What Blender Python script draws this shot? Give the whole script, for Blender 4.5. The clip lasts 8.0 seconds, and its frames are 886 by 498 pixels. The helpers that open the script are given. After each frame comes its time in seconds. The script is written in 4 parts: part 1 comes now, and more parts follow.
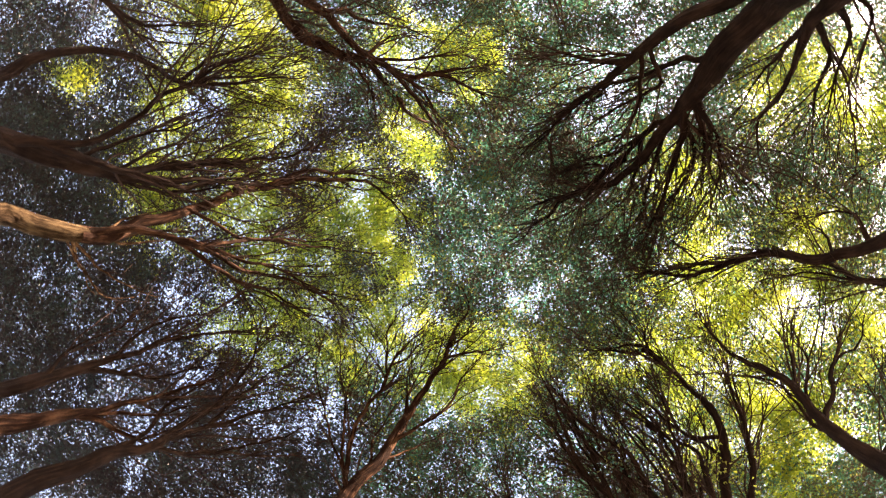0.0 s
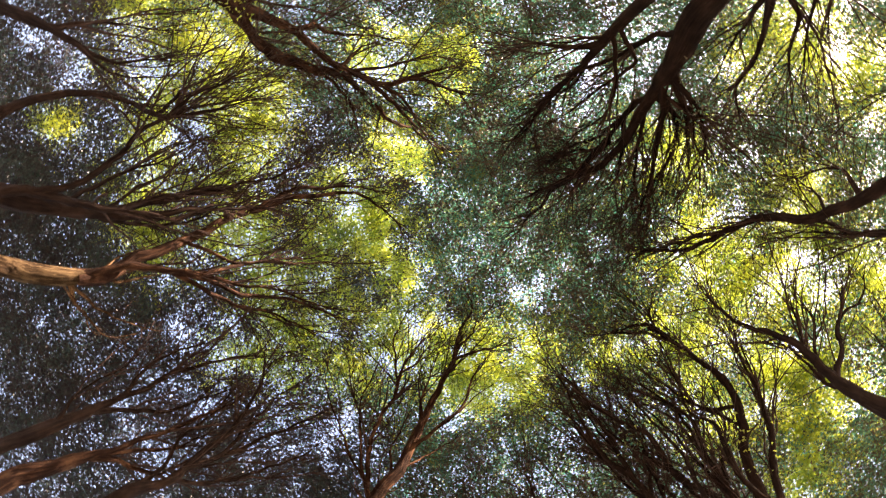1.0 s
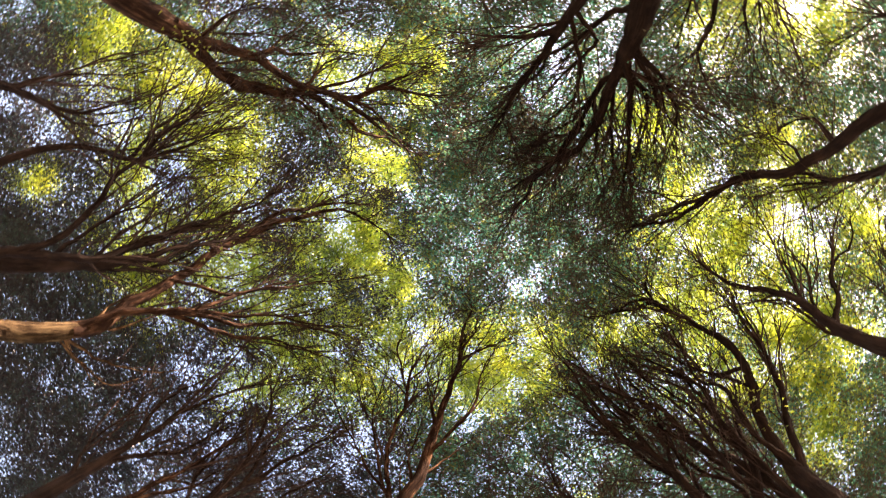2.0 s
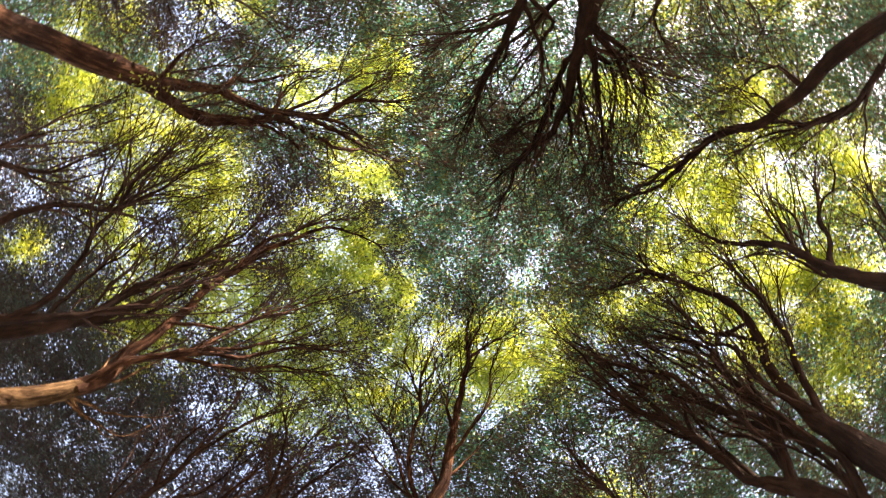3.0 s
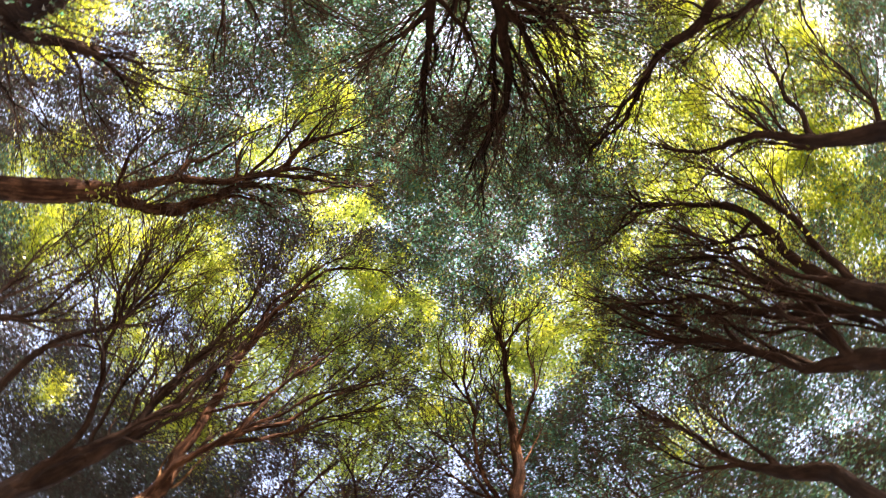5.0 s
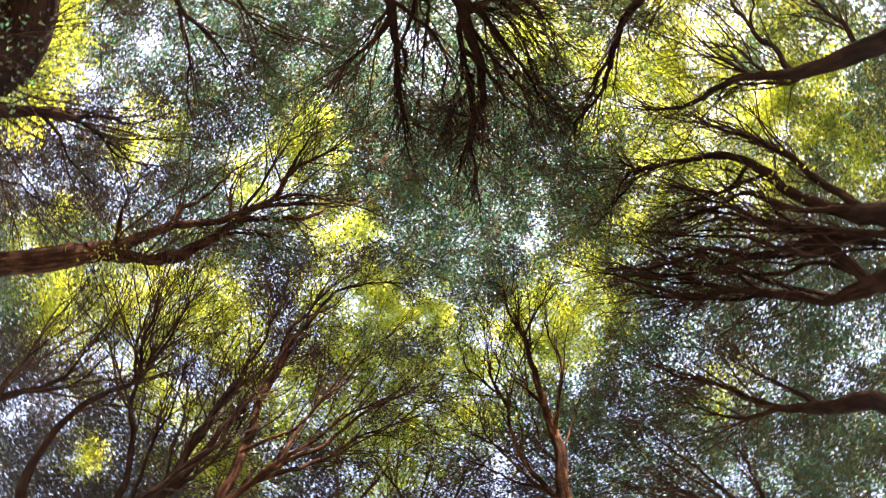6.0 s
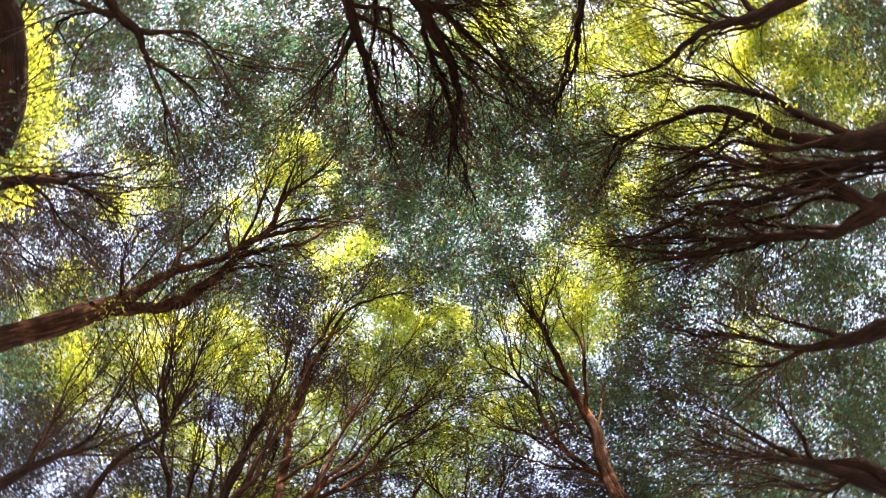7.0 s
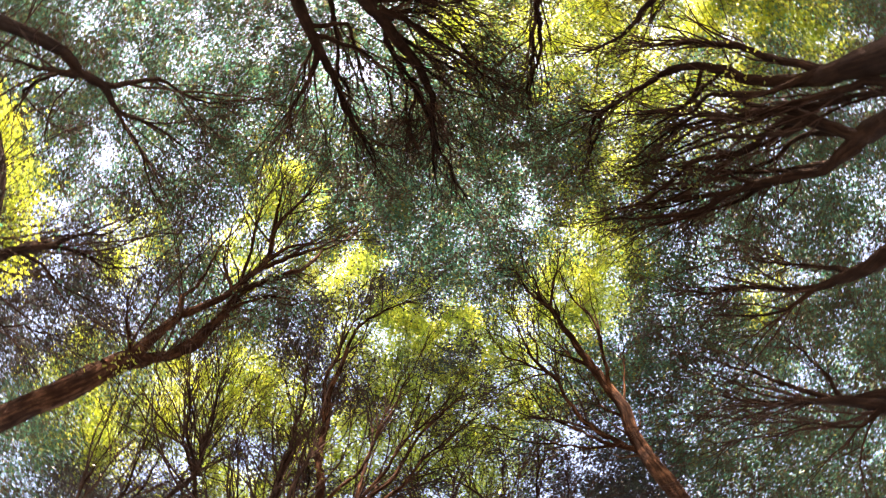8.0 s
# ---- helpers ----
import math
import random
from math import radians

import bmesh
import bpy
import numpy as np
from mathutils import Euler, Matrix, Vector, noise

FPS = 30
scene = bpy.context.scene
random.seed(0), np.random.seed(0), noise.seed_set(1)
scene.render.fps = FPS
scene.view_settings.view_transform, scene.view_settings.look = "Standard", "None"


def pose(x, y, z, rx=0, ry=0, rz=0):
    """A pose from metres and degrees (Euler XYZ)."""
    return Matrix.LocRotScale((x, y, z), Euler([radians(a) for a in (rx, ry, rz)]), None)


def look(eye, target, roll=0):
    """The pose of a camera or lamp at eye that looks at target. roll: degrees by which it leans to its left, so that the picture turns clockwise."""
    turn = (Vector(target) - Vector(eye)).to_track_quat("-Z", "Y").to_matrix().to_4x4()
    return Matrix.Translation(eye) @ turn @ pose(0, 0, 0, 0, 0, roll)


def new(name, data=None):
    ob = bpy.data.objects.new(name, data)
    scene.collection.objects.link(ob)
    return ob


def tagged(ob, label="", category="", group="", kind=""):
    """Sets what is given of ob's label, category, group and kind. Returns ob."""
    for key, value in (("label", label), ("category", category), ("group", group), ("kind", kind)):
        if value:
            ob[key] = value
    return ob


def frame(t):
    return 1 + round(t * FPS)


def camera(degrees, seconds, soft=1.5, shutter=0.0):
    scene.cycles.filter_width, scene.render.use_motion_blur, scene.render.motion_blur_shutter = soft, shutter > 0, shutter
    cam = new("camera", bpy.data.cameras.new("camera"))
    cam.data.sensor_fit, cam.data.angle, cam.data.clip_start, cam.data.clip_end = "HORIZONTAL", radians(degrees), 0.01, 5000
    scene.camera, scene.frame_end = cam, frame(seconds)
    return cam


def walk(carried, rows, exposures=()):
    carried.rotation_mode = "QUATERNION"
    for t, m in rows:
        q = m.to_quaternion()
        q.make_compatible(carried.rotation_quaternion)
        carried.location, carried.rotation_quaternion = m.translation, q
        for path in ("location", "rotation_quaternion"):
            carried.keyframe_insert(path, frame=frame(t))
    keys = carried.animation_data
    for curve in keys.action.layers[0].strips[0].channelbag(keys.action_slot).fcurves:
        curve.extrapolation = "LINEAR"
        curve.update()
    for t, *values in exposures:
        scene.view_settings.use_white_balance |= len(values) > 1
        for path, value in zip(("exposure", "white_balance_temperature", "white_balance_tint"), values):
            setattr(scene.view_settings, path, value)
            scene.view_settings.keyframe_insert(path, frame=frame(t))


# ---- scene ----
# ---------------------------------------------------------------- camera
cam = camera(70.0, 8.0, soft=1.2, shutter=0.78)
PATH = [
    (0.0, -0.099, -0.125, 1.502, 178.24, -3.70, -0.07),
    (0.5, -0.071, -0.115, 1.499, 178.20, -3.68, 2.94),
    (1.0, -0.034, -0.101, 1.499, 178.14, -3.61, 6.49),
    (1.5, 0.014, -0.082, 1.495, 178.13, -3.48, 10.17),
    (2.0, 0.069, -0.058, 1.493, 178.10, -3.23, 14.42),
    (3.5, 0.224, 0.002, 1.508, 177.63, -2.84, 27.79),
    (4.0, 0.256, 0.025, 1.510, 177.49, -2.80, 32.77),
    (4.5, 0.268, 0.055, 1.512, 177.43, -2.82, 37.59),
    (6.0, 0.226, 0.174, 1.520, 177.54, -3.03, 52.88),
    (6.5, 0.201, 0.219, 1.521, 177.68, -3.13, 57.54),
    (7.0, 0.176, 0.267, 1.521, 177.78, -3.19, 62.60),
    (7.5, 0.162, 0.310, 1.525, 177.77, -3.22, 67.25),
    (8.0, 0.151, 0.350, 1.526, 177.81, -3.16, 72.16),
]
walk(cam, [(t, pose(x, y, z, rx, ry, rz)) for t, x, y, z, rx, ry, rz in PATH],
     exposures=[(0.0, 3.15, 8720, 24), (8.0, 3.31, 8600, 26)])

# ---------------------------------------------------------------- light
SUN_TO = Vector((0.70, -0.27, 0.66)).normalized()
world = bpy.data.worlds.new("sky")
scene.world = world
world.use_nodes = True
wn = world.node_tree.nodes
sky = wn.new("ShaderNodeTexSky")
sky.sky_type, sky.sun_disc = "NISHITA", False
sky.air_density, sky.dust_density, sky.ozone_density = 1.0, 1.0, 0.2
sky.sun_elevation = math.asin(SUN_TO.z)
sky.sun_rotation = math.atan2(SUN_TO.x, SUN_TO.y)
world.node_tree.links.new(sky.outputs[0], wn["Background"].inputs[0])
wn["Background"].inputs[1].default_value = 0.15
sun = new("sun", bpy.data.lights.new("sun", "SUN"))
sun.data.energy, sun.data.angle, sun.data.color = 4.5, radians(0.5), (1.0, 0.93, 0.80)
sun.matrix_basis = look((0, 0, 40), Vector((0, 0, 40)) - SUN_TO)


# ---------------------------------------------------------------- materials
def material(name):
    mat = bpy.data.materials.new(name)
    mat.use_nodes = True
    nt = mat.node_tree
    nt.nodes.clear()
    return mat, nt, nt.nodes, nt.links


def ramp(nodes, stops):
    r = nodes.new("ShaderNodeValToRGB")
    while len(r.color_ramp.elements) < len(stops):
        r.color_ramp.elements.new(0.5)
    for e, (p, c) in zip(r.color_ramp.elements, stops):
        e.position, e.color = p, (*c, 1)
    return r


def bark_material(name, dark, mid, pale, shift=0.0):
    mat, nt, nodes, links = material(name)
    uv = nodes.new("ShaderNodeUVMap")
    stretch = nodes.new("ShaderNodeMapping")
    stretch.inputs["Scale"].default_value = (42, 4.0, 1)
    strings = nodes.new("ShaderNodeTexNoise")
    strings.inputs["Scale"].default_value, strings.inputs["Detail"].default_value, strings.inputs["Roughness"].default_value = 1.0, 7, 0.65
    place = nodes.new("ShaderNodeTexCoord")
    patches = nodes.new("ShaderNodeTexNoise")
    patches.inputs["Scale"].default_value, patches.inputs["Detail"].default_value = 5.0, 5
    mix = nodes.new("ShaderNodeMath")
    mix.operation = "MULTIPLY_ADD"
    mix.inputs[1].default_value = 0.55
    half = nodes.new("ShaderNodeMath")
    half.operation = "MULTIPLY"
    half.inputs[1].default_value = 0.5
    colour = ramp(nodes, [(0.34 - shift, dark), (0.52 - shift, mid), (0.72 - 1.5 * shift, pale)])
    bump = nodes.new("ShaderNodeBump")
    bump.inputs["Strength"].default_value, bump.inputs["Distance"].default_value = 1.0, 0.05
    shade = nodes.new("ShaderNodeBsdfPrincipled")
    shade.inputs["Roughness"].default_value = 0.9
    shade.inputs["Specular IOR Level"].default_value = 0.05
    out = nodes.new("ShaderNodeOutputMaterial")
    links.new(uv.outputs[0], stretch.inputs[0])
    links.new(stretch.outputs[0], strings.inputs["Vector"])
    links.new(place.outputs["Object"], patches.inputs["Vector"])
    links.new(patches.outputs[0], half.inputs[0])
    links.new(strings.outputs[0], mix.inputs[0])
    links.new(half.outputs[0], mix.inputs[2])
    links.new(mix.outputs[0], colour.inputs[0])
    links.new(strings.outputs[0], bump.inputs["Height"])
    links.new(colour.outputs[0], shade.inputs["Base Color"])
    links.new(bump.outputs[0], shade.inputs["Normal"])
    links.new(shade.outputs[0], out.inputs[0])
    return mat


def leaf_material(name, faces, through_leaf, gloss=0.05):
    """Thin leaves: colour by reflection, colour by light that shines through, a waxy gloss."""
    mat, nt, nodes, links = material(name)
    geo = nodes.new("ShaderNodeNewGeometry")
    place = nodes.new("ShaderNodeTexCoord")
    sprays = nodes.new("ShaderNodeTexNoise")
    sprays.inputs["Scale"].default_value, sprays.inputs["Detail"].default_value = 1.6, 4
    links.new(place.outputs["Object"], sprays.inputs["Vector"])
    blend = nodes.new("ShaderNodeMath")
    blend.operation = "MULTIPLY_ADD"
    blend.inputs[1].default_value = 0.20
    half = nodes.new("ShaderNodeMath")
    half.operation = "MULTIPLY"
    half.inputs[1].default_value = 0.80
    links.new(sprays.outputs[0], half.inputs[0])
    links.new(geo.outputs["Random Per Island"], blend.inputs[0])
    links.new(half.outputs[0], blend.inputs[2])
    front = ramp(nodes, faces)
    back = ramp(nodes, through_leaf)
    links.new(blend.outputs[0], front.inputs[0])
    links.new(blend.outputs[0], back.inputs[0])
    diffuse, trans = nodes.new("ShaderNodeBsdfDiffuse"), nodes.new("ShaderNodeBsdfTranslucent")
    links.new(front.outputs[0], diffuse.inputs[0])
    links.new(back.outputs[0], trans.inputs[0])
    both = nodes.new("ShaderNodeAddShader")
    links.new(diffuse.outputs[0], both.inputs[0])
    links.new(trans.outputs[0], both.inputs[1])
    wax = nodes.new("ShaderNodeBsdfGlossy")
    wax.inputs["Roughness"].default_value = 0.35
    coat = nodes.new("ShaderNodeMixShader")
    coat.inputs[0].default_value = gloss
    links.new(both.outputs[0], coat.inputs[1])
    links.new(wax.outputs[0], coat.inputs[2])
    out = nodes.new("ShaderNodeOutputMaterial")
    links.new(coat.outputs[0], out.inputs[0])
    return mat


BARK = bark_material("stringy_bark", (0.016, 0.010, 0.011), (0.034, 0.022, 0.020), (0.085, 0.050, 0.041))
TWIG = bark_material("twig_bark", (0.034, 0.022, 0.022), (0.074, 0.047, 0.043), (0.15, 0.094, 0.078))
# The teal stops add the blue skylight of the shade to the leaf's own colour.
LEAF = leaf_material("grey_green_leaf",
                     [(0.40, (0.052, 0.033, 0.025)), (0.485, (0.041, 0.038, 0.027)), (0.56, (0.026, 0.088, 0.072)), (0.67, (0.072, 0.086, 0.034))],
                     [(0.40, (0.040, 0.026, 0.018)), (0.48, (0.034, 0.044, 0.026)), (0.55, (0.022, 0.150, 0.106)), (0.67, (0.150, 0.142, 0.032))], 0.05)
# Lit copy of the leaf: sunlight shining through is put into its lime colour.
SUNLIT_LEAF = leaf_material("sunlit_lime_leaf",
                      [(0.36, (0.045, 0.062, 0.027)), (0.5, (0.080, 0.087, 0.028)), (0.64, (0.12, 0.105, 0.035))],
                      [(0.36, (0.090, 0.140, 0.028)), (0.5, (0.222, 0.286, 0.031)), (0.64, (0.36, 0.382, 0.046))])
# Shaded copy of the leaf: the dim side's shade is in this brown colour.
SHADED_LEAF = leaf_material("shaded_brown_leaf",
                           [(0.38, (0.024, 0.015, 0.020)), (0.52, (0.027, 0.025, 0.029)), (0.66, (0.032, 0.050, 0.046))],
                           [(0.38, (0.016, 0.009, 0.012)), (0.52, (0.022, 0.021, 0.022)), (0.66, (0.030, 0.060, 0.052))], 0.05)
# Paler copy of the bark, with the sun on the trunk put into its colour.
SUNLIT_BARK = bark_material("sunlit_stringy_bark", (0.016, 0.010, 0.008), (0.052, 0.031, 0.019), (0.26, 0.172, 0.10), 0.02)
# Reddish bark; its pale stop also carries sun flecks as colour.
RED_BARK = bark_material("reddish_stringy_bark", (0.010, 0.006, 0.006), (0.045, 0.023, 0.018), (0.27, 0.140, 0.09))
TAN_BARK = bark_material("tan_stringy_bark", (0.014, 0.008, 0.008), (0.10, 0.058, 0.038), (0.42, 0.26, 0.155))


def litter_material():
    mat, nt, nodes, links = material("leaf_litter")
    place = nodes.new("ShaderNodeTexCoord")
    fine, broad = nodes.new("ShaderNodeTexNoise"), nodes.new("ShaderNodeTexNoise")
    fine.inputs["Scale"].default_value, fine.inputs["Detail"].default_value = 22, 8
    broad.inputs["Scale"].default_value = 0.7
    mix = nodes.new("ShaderNodeMath")
    mix.operation = "MULTIPLY_ADD"
    mix.inputs[1].default_value = 0.4
    links.new(place.outputs["Object"], fine.inputs["Vector"])
    links.new(place.outputs["Object"], broad.inputs["Vector"])
    links.new(broad.outputs[0], mix.inputs[0])
    links.new(fine.outputs[0], mix.inputs[2])
    colour = ramp(nodes, [(0.45, (0.018, 0.011, 0.007)), (0.65, (0.050, 0.032, 0.018)), (0.85, (0.11, 0.078, 0.04))])
    links.new(mix.outputs[0], colour.inputs[0])
    bump = nodes.new("ShaderNodeBump")
    bump.inputs["Distance"].default_value = 0.03
    links.new(fine.outputs[0], bump.inputs["Height"])
    shade = nodes.new("ShaderNodeBsdfPrincipled")
    shade.inputs["Roughness"].default_value = 0.95
    links.new(colour.outputs[0], shade.inputs["Base Color"])
    links.new(bump.outputs[0], shade.inputs["Normal"])
    out = nodes.new("ShaderNodeOutputMaterial")
    links.new(shade.outputs[0], out.inputs[0])
    return mat


LITTER = litter_material()

# ---------------------------------------------------------------- ground
rng = np.random.default_rng(7)


def ground_sheet():
    rings = [0, 1.5, 3, 4.5, 6, 8, 10, 13, 17, 24, 40, 80, 200, 600, 2000]
    bm = bmesh.new()
    last = None
    for r in rings:
        if r == 0:
            row = [bm.verts.new((0, 0, 0))]
        else:
            row = []
            for k in range(48):
                a = 2 * math.pi * k / 48
                x, y = r * math.cos(a), r * math.sin(a)
                row.append(bm.verts.new((x, y, 0.10 * noise.noise((x * 0.4, y * 0.4, 3.0)) if r < 60 else 0.0)))
        if last is not None:
            for k in range(48):
                if len(last) == 1:
                    bm.faces.new((last[0], row[k], row[(k + 1) % 48]))
                else:
                    bm.faces.new((last[k], row[k], row[(k + 1) % 48], last[(k + 1) % 48]))
        last = row
    me = bpy.data.meshes.new("ground")
    bm.to_mesh(me)
    bm.free()
    me.materials.append(LITTER)
    for p in me.polygons:
        p.use_smooth = True
    tagged(new("ground", me), "brown leaf litter on the woodland floor", "ground", kind="structure")


ground_sheet()


# ---------------------------------------------------------------- wood
def glide(points, step):
    """A smooth line through the points, in even steps."""
    p = np.asarray(points, float)
    p = np.vstack([2 * p[0] - p[1], p, 2 * p[-1] - p[-2]])
    line = []
    for i in range(1, len(p) - 2):
        a, b, c, d = p[i - 1:i + 3]
        n = max(2, int(np.linalg.norm(c - b) / step))
        t = (np.arange(n) / n)[:, None]
        ab, bc, cd = (np.linalg.norm(v) + 1e-6 for v in (b - a, c - b, d - c))
        m, w = (c - a) * bc / (ab + bc), (d - b) * bc / (bc + cd)
        line.append(b + m * t + (3 * (c - b) - 2 * m - w) * t ** 2 + (2 * (b - c) + m + w) * t ** 3)
    line.append(p[-2:-1])
    return np.vstack(line)


class Wood:
    """Gathers tapering tubes into one mesh."""

    def __init__(self):
        self.co, self.quads, self.uv, self.count = [], [], [], 0

    def tube(self, line, radii, sides, rough=0.0):
        n = len(line)
        along = np.gradient(line, axis=0)
        along /= np.linalg.norm(along, axis=1)[:, None] + 1e-9
        side = np.cross(along, (0.31, 0.87, 0.38))
        side /= np.linalg.norm(side, axis=1)[:, None] + 1e-9
        other = np.cross(along, side)
        ang = np.arange(sides) * 2 * np.pi / sides
        r = np.repeat(np.asarray(radii, float)[:, None], sides, 1)
        run = np.r_[0, np.cumsum(np.linalg.norm(np.diff(line, axis=0), axis=1))]
        if rough:
            ridge = 0
            for k in (2, 3, 5, 7):
                ridge = ridge + rng.normal() * np.cos(k * ang[None] + rng.uniform(0, 6.3) + run[:, None] * rng.uniform(-1.2, 1.2)) / k ** 0.5
            r = r * (1 + rough * ridge + rng.normal(0, rough * 0.35, (n, sides)))
        ring = line[:, None] + r[..., None] * (side[:, None] * np.cos(ang)[None, :, None] + other[:, None] * np.sin(ang)[None, :, None])
        self.co.append(ring.reshape(-1, 3))
        i = np.arange(n - 1)[:, None] * sides
        k = np.arange(sides)[None]
        k2 = (k + 1) % sides
        self.quads.append((np.stack([i + k, i + k2, i + sides + k2, i + sides + k], -1) + self.count).reshape(-1, 4))
        u = np.stack(np.broadcast_arrays(k / sides, (k + 1) / sides, (k + 1) / sides, k / sides), -1) * float(max(r.mean(), 0.004)) * 6.0
        v = np.stack([run[:-1], run[:-1], run[1:], run[1:]], -1)[:, None]
        uv = np.stack(np.broadcast_arrays(np.broadcast_to(u, (n - 1, sides, 4)), np.broadcast_to(v, (n - 1, sides, 4))), -1)
        self.uv.append(uv.reshape(-1, 2))
        self.count += n * sides

    def mesh(self, name, mat):
        return sheet(name, np.vstack(self.co), np.vstack(self.quads), mat, np.vstack(self.uv), True)


def sheet(name, co, faces, mat, uv=None, smooth=False):
    n, k = faces.shape
    me = bpy.data.meshes.new(name)
    me.vertices.add(len(co))
    me.vertices.foreach_set("co", np.ascontiguousarray(co, np.float32).ravel())
    me.loops.add(n * k)
    me.loops.foreach_set("vertex_index", np.ascontiguousarray(faces, np.int32).ravel())
    me.polygons.add(n)
    me.polygons.foreach_set("loop_start", np.arange(0, n * k, k, dtype=np.int32))
    if uv is not None:
        me.uv_layers.new(name="UVMap").data.foreach_set("uv", np.ascontiguousarray(uv, np.float32).ravel())
    me.update(calc_edges=True)
    me.polygons.foreach_set("use_smooth", np.full(n, smooth))
    me.materials.append(mat)
    return me


def part(name, me, parent, label="", kind=""):
    ob = new(name, me)
    ob.parent = parent
    if parent.parent is None:
        ob.matrix_parent_inverse = Matrix.Translation(-BASE)
    return tagged(ob, label, kind=kind)


def turned(v, angle, up=0.0):
    """v bent by about that angle to a random side."""
    s = np.cross(v, rng.normal(size=3))
    s /= np.linalg.norm(s) + 1e-9
    w = v * math.cos(angle) + s * math.sin(angle) + np.array((0, 0, up))
    return w / np.linalg.norm(w)


def offshoot(start, way, length, up, wander):
    n = max(3, int(length / 0.16))
    pts, w = [np.asarray(start, float)], np.asarray(way, float)
    for _ in range(n):
        w = w + rng.normal(0, wander, 3) + np.array((0, 0, up))
        w /= np.linalg.norm(w)
        pts.append(pts[-1] + w * length / n)
    return np.array(pts)


# Gaps in the roof of leaves through which the sun reaches the bark: a lit place and the gap's width.
BEAMS = [(-0.21, -4.09, 6.98, 0.5), (-0.61, -3.92, 7.16, 0.5), (-1.06, -3.77, 7.22, 0.5), (-1.50, -3.68, 7.09, 0.5)]
BEAMS += [(-4.14, -0.21, 6.74, 0.36), (-3.96, -0.10, 6.99, 0.34), (-3.67, -0.09, 7.38, 0.20), (-3.66, 0.31, 7.36, 0.30), (-3.44, 0.53, 7.60, 0.30), (-2.70, -0.59, 8.63, 0.16), (-2.24, -2.61, 7.25, 0.26), (-1.66, -2.25, 8.13, 0.20), (-1.36, 2.47, 8.56, 0.20), (-1.56, 2.63, 8.23, 0.36), (-4.04, 1.51, 6.43, 0.20), (-3.00, 1.86, 7.46, 0.15)]


def in_beam(p, share=1.0):
    hit = np.zeros(len(p), bool)
    s = np.array(SUN_TO)
    for x, y, z, wide in BEAMS:
        d = p - (x, y, z)
        t = d @ s
        hit |= (t > 0.3) & (np.linalg.norm(d - t[:, None] * s, axis=1) < share * wide)
    return hit


BASE = Vector((0, 0, 0))     # where the tree in hand stands
TREES = []      # what grows so far, tree by tree


def plant(label, root, girth, trunk, bark=None, bushy=1.0):
    """A new tree: its trunk from the root to the fork, with the radius where it leaves the shade below and at the fork."""
    BASE[:] = (*root, 0.0)
    top = new("tree")
    top.matrix_basis = Matrix.Translation(BASE)
    tagged(top, label, "tree", "trees round the clearing")
    line = glide([(*root, -0.15), (root[0] * 0.99, root[1] * 0.99, 1.2), *trunk], 0.10)
    line[12:] += 0.03 * np.array([noise.noise_vector(q * 1.7) for q in map(Vector, line[12:])])
    h = line[:, 2]
    share = np.clip((h - trunk[0][2]) / (trunk[-1][2] - trunk[0][2] + 1e-6), 0, 1)
    radii = girth[0] + (girth[1] - girth[0]) * share
    radii = radii + girth[0] * (0.25 * np.clip(1 - h / trunk[0][2], 0, 1) + 0.8 * np.exp(-np.clip(h, 0, None) / 0.35))
    radii[-3:] *= (0.85, 0.6, 0.25)
    wood = Wood()
    wood.tube(line, radii, 20, 0.12)
    part("trunk", wood.mesh("trunk", bark or BARK), top)
    TREES.append(dict(top=top, bark=LIMB_BARK.get(bark, BARK), bushy=bushy, lines=[line], rim=girth[1], wood=[], twigs=Wood(), tips=[]))


